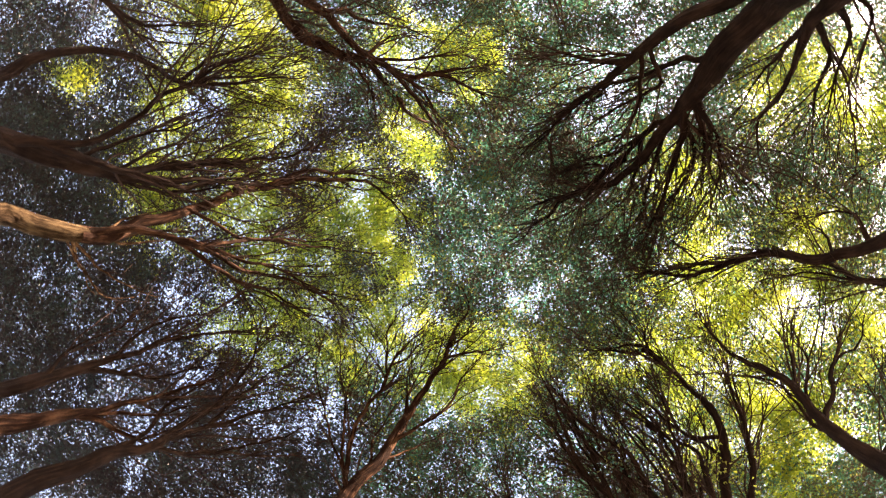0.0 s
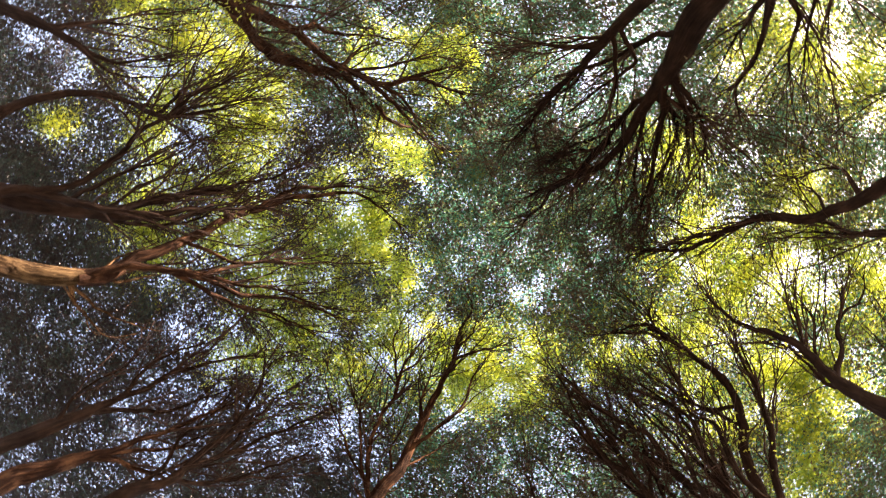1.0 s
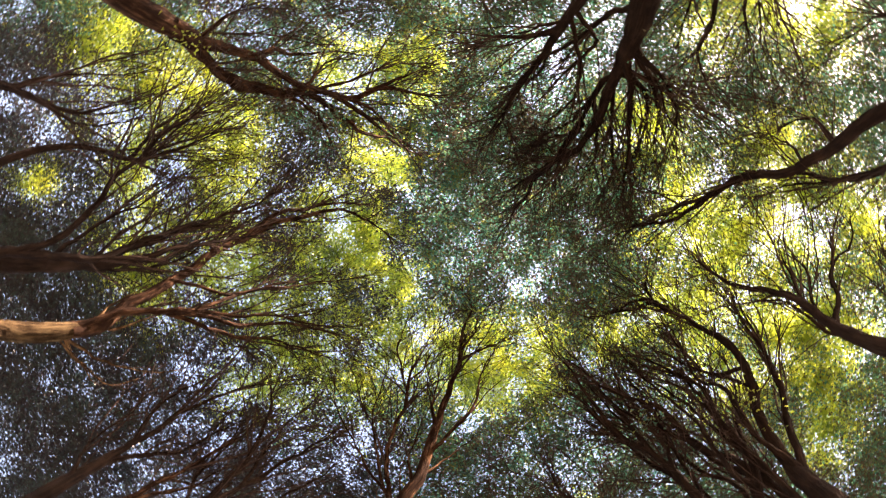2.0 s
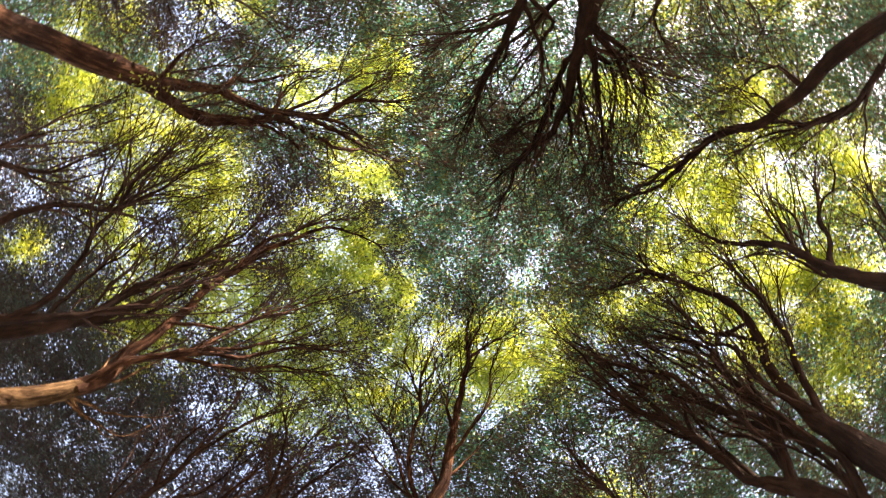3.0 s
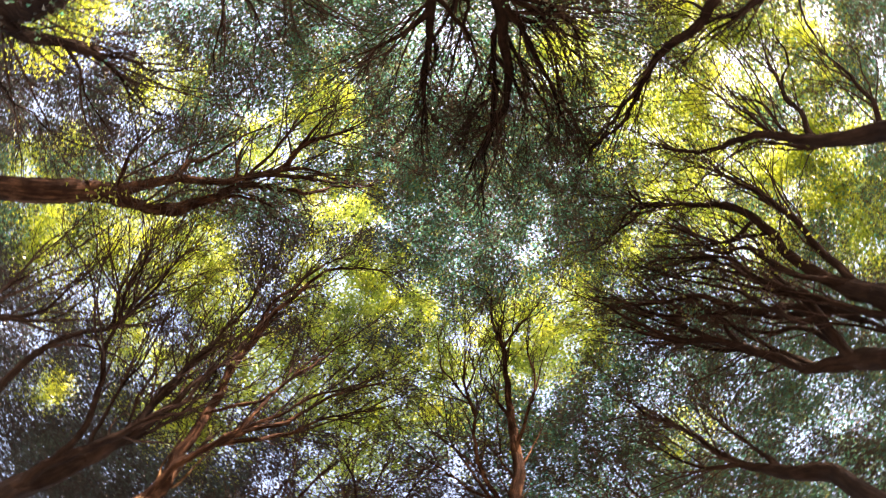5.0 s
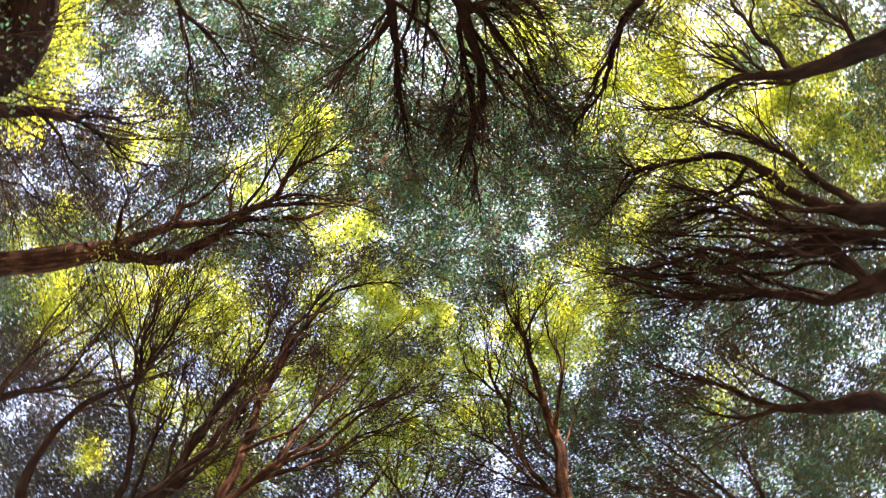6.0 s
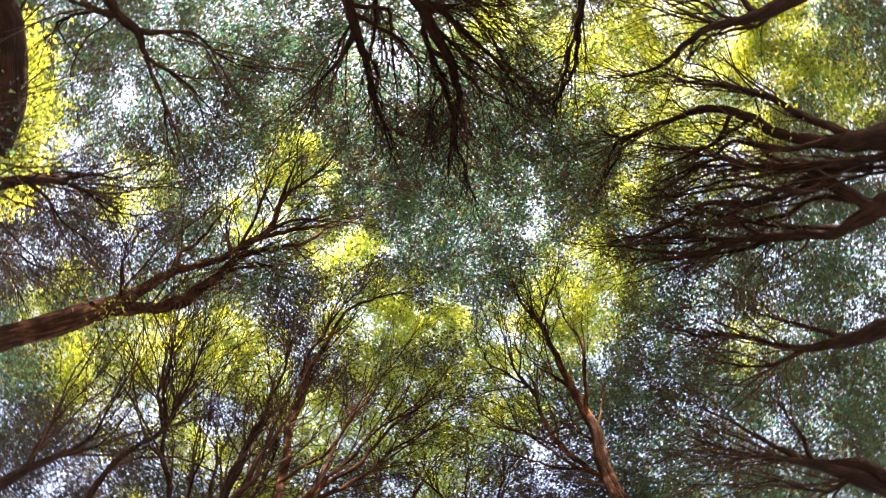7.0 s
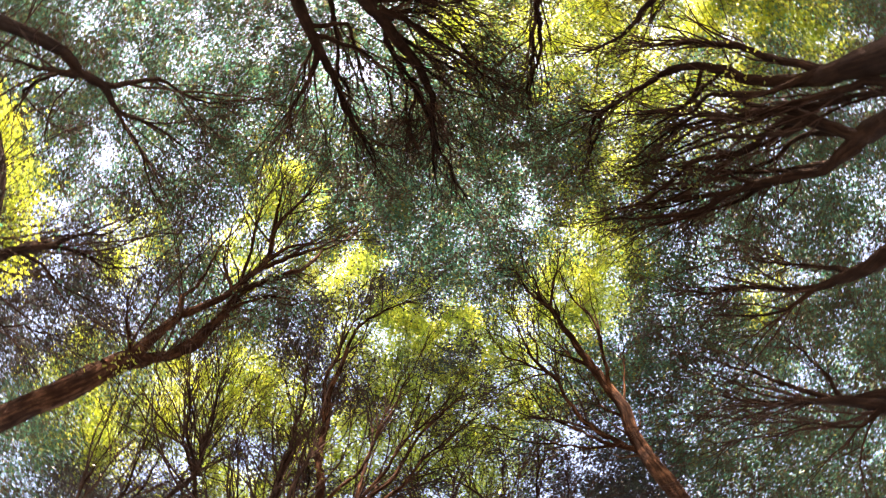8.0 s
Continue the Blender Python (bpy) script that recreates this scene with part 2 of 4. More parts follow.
def limb(thick, pts, how=None):
    """A limb of the newest tree, from the wood nearest to its first point, with its branches and twigs."""
    t = TREES[-1]
    bare = how == "dead"
    pts = np.asarray(pts, float)
    old, near = None, 1e9
    for q in t["lines"]:
        d = np.linalg.norm(q - pts[0], axis=1)
        if d.min() < near:
            near, old, at = d.min(), q, int(d.argmin())
    at = max(at - int(14 * near), 0)     # it leaves the wood lower down, at a slant
    first = [old[max(at - 2, 0)], old[at]] if near < 0.9 else []
    start = pts[1:] if near < 0.25 else pts
    line = glide([*first, *start], 0.08)
    n = len(line)
    line[3:] += np.cumsum(rng.normal(0, 0.007, (n - 3, 3)), 0)
    line[6:] += np.array([0.045 * noise.noise_vector(q * 2.1) + 0.016 * noise.noise_vector(q * 7.0) for q in map(Vector, line[6:])])
    s = np.linspace(0, 1, n)
    run = s * np.linalg.norm(np.diff(line, axis=0), axis=1).sum()
    r = np.maximum(thick * (1 - 0.85 * s ** 0.8), 0.005)
    if old is t["lines"][0] and not bare:
        r = np.maximum(r, min(0.92 * t["rim"], 1.5 * thick) * np.exp(-np.maximum(run - 0.2, 0) / 0.4))
    wood = Wood()
    wood.tube(line, r, 10 if thick > 0.05 else 7, 0.10)
    ob = part("limb", wood.mesh("limb", TAN_BARK if bare else t["bark"]), t["top"])
    if not bare:
        t["lines"].append(line)
    t["wood"].append(line[::3])
    bushy = t["bushy"]
    for i in range(3 if bare else int(run[-1] * 7.0 * bushy) + 4):
        k = n - 2 if i < 4 and not bare else int(n * rng.uniform(0.25, 0.99))
        way = line[min(k + 1, n - 1)] - line[k - 1]
        way /= np.linalg.norm(way)
        size = rng.uniform(0.5, 1.9) * (1.2 - 0.6 * k / n) * (0.3 if bare else bushy ** 0.4)
        b = offshoot(line[k], turned(way, rng.uniform(0.10, 0.58), 0.08), size, 0.05, 0.15)
        if in_beam(b, 0.32).any():
            continue
        rb = min(r[k] * 0.6, rng.uniform(0.005, 0.015))
        wood = Wood()
        wood.tube(b, np.linspace(rb, rb * 0.3, len(b)), 4)
        part("branch", wood.mesh("branch", TWIG), ob)
        t["wood"].append(b[::4])
        for _ in range(int(size * 5.5)):
            j = int(rng.integers(1, len(b)))
            w2 = b[j] - b[j - 1]
            c = offshoot(b[j], turned(w2 / np.linalg.norm(w2), rng.uniform(0.25, 0.9), 0.14), rng.uniform(0.2, 0.85), 0.06, 0.2)
            if in_beam(c, 0.32).any():
                continue
            t["twigs"].tube(c, np.linspace(rb * 0.45, 0.002, len(c)), 3)
            if not bare:
                t["tips"].append(c[-1])


LIMB_BARK = {SUNLIT_BARK: RED_BARK, RED_BARK: RED_BARK}

plant("woodland tree with pale, sunlit-coloured stringy bark and forked limbs",
      (-4.96, -0.30), (0.096, 0.088), [(-4.21, -0.26, 6.64), (-4.06, -0.16, 6.85), (-3.90, -0.09, 7.06), (-3.71, -0.05, 7.32)], SUNLIT_BARK)
limb(0.062, [(-3.71, -0.05, 7.32), (-3.55, -0.16, 7.53), (-3.33, -0.26, 7.83), (-3.11, -0.37, 8.13), (-2.86, -0.53, 8.44), (-2.58, -0.63, 8.78), (-2.33, -0.73, 9.07), (-2.01, -0.76, 9.48), (-1.72, -0.74, 9.85), (-1.42, -0.56, 10.33), (-1.18, -0.24, 10.72)])
limb(0.051, [(-3.65, -0.06, 7.19), (-3.42, -0.09, 7.44), (-3.21, -0.04, 7.68), (-2.96, 0.12, 7.96), (-2.69, 0.31, 8.26), (-2.29, 0.50, 8.71), (-1.89, 0.77, 9.07)])
limb(0.039, [(-2.63, -0.60, 8.72), (-2.41, -0.80, 8.98), (-2.13, -0.88, 9.34), (-1.73, -0.85, 9.88), (-1.35, -0.77, 10.41)])
limb(0.037, [(-3.28, -0.13, 7.39), (-3.11, -0.05, 7.60), (-2.88, 0.11, 7.90), (-2.55, 0.26, 8.32), (-2.30, 0.44, 8.61), (-1.93, 0.69, 9.01)])
limb(0.031, [(-2.92, -0.02, 7.89), (-2.72, 0.02, 8.22), (-2.52, 0.01, 8.54), (-2.27, 0.04, 8.93), (-1.99, 0.09, 9.35)])
limb(0.036, [(-3.24, -0.03, 7.74), (-2.97, 0.32, 8.14), (-2.66, 0.55, 8.55), (-2.36, 0.82, 8.89), (-2.07, 1.09, 9.16)])
limb(0.029, [(-3.03, -0.39, 8.00), (-2.81, -0.07, 8.18), (-2.45, 0.02, 8.55), (-2.00, 0.09, 9.05), (-1.60, 0.14, 9.50)])
limb(0.028, [(-3.73, -0.01, 7.29), (-3.69, -0.15, 7.35), (-3.60, -0.22, 7.47), (-3.47, -0.27, 7.65), (-3.35, -0.31, 7.81)], "dead")
limb(0.026, [(-3.73, -0.01, 7.29), (-3.62, 0.01, 7.43), (-3.47, -0.01, 7.65), (-3.29, -0.05, 7.89)], "dead")
limb(0.028, [(-3.74, -0.04, 7.28), (-3.70, -0.06, 7.34), (-3.57, -0.12, 7.51), (-3.44, -0.17, 7.69), (-3.31, -0.23, 7.86)], "dead")
limb(0.023, [(-3.73, -0.03, 7.30), (-3.60, -0.06, 7.47), (-3.47, -0.11, 7.64), (-3.33, -0.13, 7.83)], "dead")
limb(0.022, [(-3.89, -0.02, 7.08), (-3.81, 0.11, 7.18), (-3.77, 0.20, 7.23), (-3.70, 0.26, 7.31), (-3.61, 0.36, 7.41), (-3.50, 0.51, 7.54), (-3.30, 0.58, 7.77)], "dead")
limb(0.022, [(-3.90, -0.03, 7.07), (-3.85, 0.16, 7.11), (-3.80, 0.26, 7.18), (-3.75, 0.37, 7.22), (-3.71, 0.46, 7.25), (-3.63, 0.51, 7.36), (-3.52, 0.54, 7.50)], "dead")
limb(0.017, [(-3.88, 0.00, 7.09), (-3.81, 0.31, 7.15), (-3.79, 0.43, 7.16), (-3.75, 0.49, 7.20)], "dead")

plant("woodland tree with many dark fanned limbs from one trunk",
      (-5.35, -1.13), (0.100, 0.092), [(-4.17, -0.88, 6.61), (-4.03, -0.79, 6.82), (-3.87, -0.73, 7.04), (-3.76, -0.70, 7.19)], bushy=1.1)
limb(0.056, [(-3.76, -0.70, 7.19), (-3.59, -0.68, 7.42), (-3.41, -0.73, 7.65), (-3.15, -0.81, 7.97), (-2.83, -0.88, 8.38), (-2.45, -1.01, 8.80), (-2.14, -1.12, 9.13)])
limb(0.048, [(-3.58, -0.89, 6.85), (-3.40, -0.96, 6.94), (-3.20, -1.10, 7.05), (-2.97, -1.33, 7.12), (-2.76, -1.49, 7.20), (-2.58, -1.62, 7.24), (-2.40, -1.67, 7.33), (-2.19, -1.77, 7.40)])
limb(0.050, [(-3.76, -0.81, 6.62), (-3.62, -0.75, 6.92), (-3.45, -0.69, 7.26), (-3.28, -0.74, 7.56), (-3.06, -0.81, 7.90), (-2.92, -0.87, 8.13), (-2.74, -0.91, 8.43), (-2.53, -1.03, 8.70)])
limb(0.039, [(-3.57, -0.65, 6.92), (-3.30, -0.59, 7.23), (-3.05, -0.53, 7.53), (-2.86, -0.55, 7.72), (-2.60, -0.59, 8.00), (-2.36, -0.65, 8.26)])
limb(0.046, [(-3.76, -0.70, 7.19), (-3.46, -0.60, 7.53), (-3.16, -0.64, 7.85), (-2.79, -0.63, 8.28), (-2.43, -0.62, 8.71)])
limb(0.035, [(-3.79, -0.68, 7.16), (-3.66, -0.55, 7.58), (-3.45, -0.49, 8.07), (-3.22, -0.55, 8.54), (-2.94, -0.85, 9.00)])
limb(0.034, [(-3.90, -0.77, 7.00), (-3.62, -0.96, 7.33), (-3.38, -1.07, 7.61), (-3.16, -1.16, 7.87), (-2.86, -1.34, 8.16)])
limb(0.026, [(-3.64, -0.68, 7.36), (-3.50, -0.89, 7.71), (-3.28, -1.10, 8.11), (-3.14, -1.32, 8.37)])

plant("slender woodland tree with a long arching dark limb",
      (-5.05, -1.71), (0.049, 0.047), [(-4.10, -1.39, 6.53), (-3.95, -1.55, 6.66), (-3.79, -1.65, 6.80)], bushy=1.15)
limb(0.045, [(-3.79, -1.65, 6.80), (-3.61, -1.73, 6.99), (-3.42, -1.75, 7.20), (-3.24, -1.69, 7.46), (-3.08, -1.60, 7.71), (-2.79, -1.69, 7.99), (-2.56, -1.78, 8.19), (-2.32, -1.86, 8.40)])
limb(0.025, [(-3.14, -1.64, 7.61), (-2.97, -1.78, 7.74), (-2.75, -1.93, 7.90), (-2.50, -2.11, 8.04)])
limb(0.026, [(-2.93, -1.50, 7.35), (-2.72, -1.63, 7.61), (-2.50, -1.86, 7.77), (-2.35, -2.03, 7.88)])
limb(0.024, [(-2.85, -1.48, 7.46), (-2.46, -1.59, 7.67), (-2.24, -1.64, 7.74), (-2.06, -1.63, 7.80)])
limb(0.021, [(-2.89, -1.56, 7.40), (-2.79, -1.68, 7.54), (-2.69, -1.76, 7.70), (-2.61, -1.87, 7.81)])

plant("stout woodland tree with twisted brown limbs and lime crown tips",
      (-3.04, -3.43), (0.102, 0.112), [(-2.54, -2.87, 6.71), (-2.40, -2.73, 6.99), (-2.27, -2.62, 7.21), (-2.13, -2.48, 7.48)], RED_BARK)
limb(0.072, [(-2.13, -2.48, 7.48), (-1.97, -2.45, 7.66), (-1.78, -2.35, 7.93), (-1.64, -2.21, 8.19), (-1.44, -2.07, 8.51), (-1.23, -1.97, 8.79), (-1.02, -1.92, 9.02), (-0.72, -2.00, 9.11), (-0.39, -1.96, 9.34), (-0.08, -1.85, 9.58)])
limb(0.064, [(-2.13, -2.48, 7.48), (-2.07, -2.27, 7.82), (-1.96, -2.16, 8.11), (-1.81, -2.12, 8.36), (-1.58, -2.09, 8.66), (-1.34, -1.98, 9.05), (-1.07, -1.67, 9.64), (-0.83, -1.52, 10.04), (-0.53, -1.28, 10.56)])
limb(0.039, [(-1.77, -2.07, 8.22), (-1.56, -1.95, 8.56), (-1.48, -1.85, 8.76), (-1.43, -1.70, 8.97), (-1.45, -1.45, 9.20)])
limb(0.034, [(-1.78, -2.35, 7.93), (-1.61, -2.41, 8.12), (-1.34, -2.38, 8.47), (-1.04, -2.40, 8.75), (-0.76, -2.36, 9.04)])
limb(0.028, [(-1.44, -2.08, 8.51), (-1.17, -2.28, 8.65), (-1.00, -2.37, 8.80)])
limb(0.024, [(-2.11, -2.50, 7.47), (-1.75, -2.58, 7.40), (-1.52, -2.58, 7.29)])
limb(0.036, [(-2.14, -2.49, 7.32), (-2.10, -2.29, 7.66), (-1.92, -2.18, 8.02), (-1.71, -2.11, 8.36), (-1.48, -1.97, 8.77), (-1.45, -1.62, 9.23)])
limb(0.039, [(-1.06, -1.90, 8.82), (-0.94, -1.70, 9.19), (-0.74, -1.46, 9.67), (-0.50, -1.19, 10.19)])
limb(0.029, [(-1.19, -1.98, 8.63), (-0.95, -2.02, 8.69), (-0.68, -2.06, 8.72), (-0.47, -2.08, 8.71)])
limb(0.033, [(-1.07, -1.93, 8.96), (-0.84, -1.80, 9.11), (-0.66, -1.52, 9.41), (-0.47, -1.34, 9.59)])
limb(0.034, [(-0.72, -2.00, 9.11), (-0.44, -2.13, 9.36), (-0.13, -2.25, 9.56)])

plant("large dark woodland tree with a dense hanging fan of branches",
      (3.20, -2.76), (0.172, 0.121), [(2.63, -2.27, 7.51), (2.40, -2.05, 7.94), (2.26, -1.81, 8.29), (2.13, -1.54, 8.64)], bushy=1.5)
limb(0.086, [(2.13, -1.54, 8.64), (1.96, -1.22, 9.05), (1.79, -0.93, 9.43), (1.53, -0.72, 9.85), (1.17, -0.65, 10.35), (0.69, -0.52, 11.01)])
limb(0.051, [(2.12, -1.53, 8.65), (2.14, -1.13, 8.90), (2.10, -0.83, 9.10), (2.01, -0.38, 9.35), (1.90, -0.03, 9.54)])
limb(0.047, [(2.16, -1.57, 8.59), (2.30, -1.24, 8.75), (2.39, -0.88, 8.93), (2.35, -0.54, 9.20)])
limb(0.047, [(2.18, -1.60, 8.53), (2.45, -1.11, 8.71), (2.56, -0.75, 8.90), (2.55, -0.44, 9.17)])
limb(0.049, [(2.07, -1.41, 8.80), (1.82, -1.26, 9.28), (1.59, -0.97, 9.80), (1.30, -1.02, 10.19), (1.04, -0.96, 10.58)])
limb(0.045, [(2.30, -1.90, 8.17), (2.02, -1.95, 8.55), (1.73, -1.94, 8.97), (1.49, -1.93, 9.32), (1.23, -1.79, 9.79), (0.92, -1.71, 10.21)])
limb(0.053, [(1.63, -0.88, 9.97), (1.42, -0.73, 10.30), (1.13, -0.53, 10.77), (0.80, -0.20, 11.36), (0.48, 0.09, 11.86)])
limb(0.044, [(2.09, -1.45, 9.01), (2.34, -1.18, 9.05), (2.40, -0.95, 9.24), (2.31, -0.62, 9.62), (2.20, -0.33, 9.96)])
limb(0.041, [(2.06, -1.35, 9.12), (2.03, -1.04, 9.40), (1.98, -0.71, 9.66), (1.96, -0.40, 9.83), (1.78, -0.03, 10.15)])
limb(0.038, [(1.92, -1.28, 9.33), (1.68, -1.18, 9.86), (1.26, -1.10, 10.51), (0.93, -0.94, 11.10)])
limb(0.039, [(1.88, -1.18, 9.46), (1.85, -0.79, 9.94), (1.76, -0.48, 10.38), (1.50, -0.17, 10.97)])
limb(0.033, [(2.21, -1.46, 8.87), (2.40, -1.04, 8.81), (2.44, -0.68, 8.80), (2.52, -0.42, 8.65)])

plant("dark woodland tree with spreading limbs beside a larger trunk",
      (2.71, -2.75), (0.073, 0.062), [(2.32, -2.36, 7.75), (1.98, -2.29, 8.15), (1.69, -2.13, 8.57), (1.51, -2.02, 8.84)], bushy=1.1)
limb(0.059, [(1.51, -2.02, 8.84), (1.33, -1.85, 9.18), (1.05, -1.71, 9.55), (0.76, -1.43, 10.10), (0.40, -1.29, 10.49)])
limb(0.043, [(1.51, -2.02, 8.84), (1.15, -2.06, 8.96), (0.83, -2.12, 8.97), (0.52, -2.07, 9.07)])
limb(0.039, [(1.20, -1.78, 9.41), (0.96, -1.61, 9.68), (0.61, -1.32, 10.11), (0.35, -1.09, 10.41)])
limb(0.035, [(1.46, -1.96, 8.72), (1.23, -1.84, 9.23), (1.01, -1.74, 9.69), (0.75, -1.61, 10.16)])
limb(0.029, [(1.43, -2.00, 8.69), (1.26, -2.08, 8.70), (0.87, -2.07, 8.88)])
limb(0.035, [(1.84, -1.72, 8.69), (1.60, -1.62, 9.08), (1.26, -1.48, 9.56), (1.00, -1.36, 9.94)])
limb(0.035, [(1.58, -1.94, 8.65), (1.66, -1.65, 8.86), (1.52, -1.30, 9.29), (1.12, -1.07, 9.82)])

plant("dark woodland tree with steep hanging branches against bright sky",
      (3.76, -2.75), (0.101, 0.075), [(2.99, -2.19, 7.18), (2.89, -2.09, 7.38), (2.83, -2.01, 7.50)], bushy=1.1)
limb(0.046, [(2.83, -2.01, 7.50), (2.84, -1.84, 7.61), (2.81, -1.67, 7.76), (2.78, -1.46, 7.92), (2.69, -1.23, 8.15), (2.71, -0.95, 8.25)])
limb(0.043, [(2.85, -2.04, 7.45), (3.03, -1.70, 7.50), (3.03, -1.48, 7.66), (3.05, -1.19, 7.81)])
limb(0.036, [(2.95, -2.12, 7.27), (3.09, -1.84, 7.29), (3.09, -1.58, 7.42), (3.08, -1.37, 7.51), (3.07, -1.16, 7.61)])
limb(0.033, [(2.97, -2.16, 7.23), (3.13, -2.01, 7.10), (3.16, -1.75, 7.18), (3.17, -1.49, 7.26)])
limb(0.032, [(2.83, -1.98, 7.51), (2.72, -1.84, 7.81), (2.63, -1.69, 8.09), (2.58, -1.41, 8.38)])

plant("dark woodland tree with one long bent limb over lime foliage",
      (4.68, -0.26), (0.074, 0.071), [(3.93, -0.22, 6.99), (3.75, -0.17, 7.24), (3.61, -0.10, 7.43), (3.48, 0.01, 7.60)])
limb(0.068, [(3.48, 0.01, 7.60), (3.31, 0.10, 7.83), (3.14, 0.12, 8.05), (2.90, 0.04, 8.38), (2.68, 0.14, 8.67), (2.48, 0.27, 8.92), (2.22, 0.36, 9.24), (1.91, 0.36, 9.66)])
limb(0.035, [(3.86, 0.11, 7.09), (3.70, 0.33, 7.33), (3.54, 0.34, 7.58), (3.35, 0.31, 7.88), (3.19, 0.31, 8.13), (2.98, 0.32, 8.44)])
limb(0.042, [(3.82, 0.38, 7.38), (3.73, 0.39, 7.65), (3.57, 0.34, 8.00), (3.41, 0.23, 8.35), (3.23, 0.09, 8.71), (2.94, 0.09, 9.19)])
limb(0.025, [(3.48, -0.00, 7.60), (3.43, -0.25, 7.79), (3.30, -0.30, 8.06), (3.15, -0.27, 8.38)])
limb(0.023, [(3.31, 0.10, 7.83), (3.32, -0.14, 8.18), (3.22, -0.39, 8.62)])
limb(0.033, [(2.59, 0.17, 8.93), (2.44, 0.26, 9.26), (2.22, 0.36, 9.68), (1.99, 0.37, 10.10), (1.78, 0.49, 10.47)])
limb(0.025, [(3.80, -0.92, 7.04), (3.64, -0.89, 7.26), (3.49, -0.79, 7.48), (3.36, -0.61, 7.70)], "low")

plant("dark woodland tree with forked limbs under sunlit lime leaves",
      (3.91, 2.21), (0.083, 0.074), [(3.25, 1.84, 6.95), (3.11, 1.76, 7.17), (3.00, 1.63, 7.39)])
limb(0.063, [(3.00, 1.63, 7.39), (2.90, 1.43, 7.63), (2.84, 1.31, 7.78), (2.70, 1.20, 8.02), (2.53, 1.11, 8.28), (2.42, 0.99, 8.48), (2.35, 0.89, 8.62)])
limb(0.031, [(3.03, 1.63, 7.36), (3.18, 1.40, 7.53), (3.26, 1.24, 7.74), (3.39, 1.05, 7.88), (3.52, 0.85, 8.02)])
limb(0.034, [(2.98, 1.61, 7.42), (2.90, 1.46, 7.73), (2.94, 1.23, 7.94), (2.96, 1.04, 8.11)])
limb(0.041, [(3.20, 1.77, 7.61), (3.06, 1.70, 7.71), (2.98, 1.54, 7.81), (2.84, 1.40, 7.97), (2.66, 1.31, 8.15)])
limb(0.039, [(3.43, 1.86, 7.27), (3.59, 1.65, 7.39), (3.67, 1.49, 7.55), (3.76, 1.27, 7.71), (3.80, 1.11, 7.88)])
limb(0.025, [(3.14, 1.53, 7.84), (3.21, 1.30, 8.13), (3.23, 1.12, 8.44), (3.30, 0.90, 8.68)])
limb(0.025, [(3.30, 1.26, 7.78), (3.43, 1.08, 7.94), (3.62, 0.95, 7.98), (3.73, 0.78, 8.13)])

plant("woodland tree with long curved dark limbs and lime leaves",
      (3.06, 3.81), (0.139, 0.107), [(2.50, 3.11, 7.08), (2.43, 2.99, 7.26), (2.35, 2.84, 7.50)])
limb(0.075, [(2.35, 2.84, 7.50), (2.32, 2.60, 7.78), (2.36, 2.31, 8.05), (2.38, 2.05, 8.27), (2.32, 1.82, 8.54), (2.15, 1.64, 8.87), (1.91, 1.42, 9.32), (1.92, 1.14, 9.52)])
limb(0.053, [(2.44, 2.83, 7.44), (2.49, 2.52, 7.75), (2.60, 2.20, 7.98), (2.64, 1.95, 8.20), (2.61, 1.70, 8.47), (2.63, 1.40, 8.69)])
limb(0.031, [(1.91, 1.42, 9.32), (1.64, 1.46, 9.65), (1.42, 1.49, 9.92), (1.13, 1.49, 10.25)])
limb(0.042, [(2.00, 1.38, 9.31), (1.87, 1.32, 9.41), (1.61, 1.38, 9.57), (1.41, 1.45, 9.61)])
limb(0.030, [(2.40, 2.24, 8.17), (2.07, 2.09, 8.81), (2.04, 1.82, 9.24), (2.00, 1.48, 9.71)])
limb(0.034, [(2.54, 2.52, 7.78), (2.60, 2.24, 8.01), (2.66, 1.94, 8.24), (2.66, 1.70, 8.45), (2.66, 1.38, 8.69)])
limb(0.043, [(2.30, 2.66, 7.46), (2.14, 2.49, 7.72), (2.14, 2.21, 7.96), (1.92, 2.11, 8.23), (1.89, 1.90, 8.43), (1.85, 1.56, 8.75)])
limb(0.030, [(2.38, 2.05, 8.27), (2.11, 2.07, 8.33), (1.84, 1.96, 8.52), (1.64, 1.75, 8.78)])
limb(0.027, [(2.25, 1.94, 8.21), (2.33, 1.72, 8.60), (2.45, 1.47, 8.94)])

plant("thick dark woodland tree with many bundled spreading limbs",
      (2.51, 3.96), (0.121, 0.099), [(2.19, 3.45, 6.92), (2.05, 3.37, 7.11), (1.89, 3.29, 7.31)], bushy=0.75)
limb(0.057, [(2.40, 3.35, 6.81), (2.32, 3.07, 7.18), (2.21, 2.82, 7.54), (2.05, 2.59, 7.92), (1.94, 2.36, 8.26), (1.80, 2.20, 8.54), (1.56, 2.07, 8.87)])
limb(0.035, [(2.37, 3.38, 6.79), (2.21, 3.06, 7.45), (2.10, 2.92, 7.86), (1.88, 2.85, 8.23), (1.66, 2.72, 8.67), (1.32, 2.58, 9.15)])
limb(0.030, [(2.30, 3.46, 6.75), (2.10, 3.12, 7.13), (1.93, 2.93, 7.33), (1.71, 2.77, 7.54), (1.54, 2.60, 7.74)])
limb(0.045, [(1.98, 3.38, 7.06), (1.77, 3.30, 7.38), (1.58, 3.19, 7.70), (1.46, 3.08, 7.98), (1.40, 2.93, 8.28), (1.16, 2.75, 8.69), (0.87, 2.64, 9.00)])
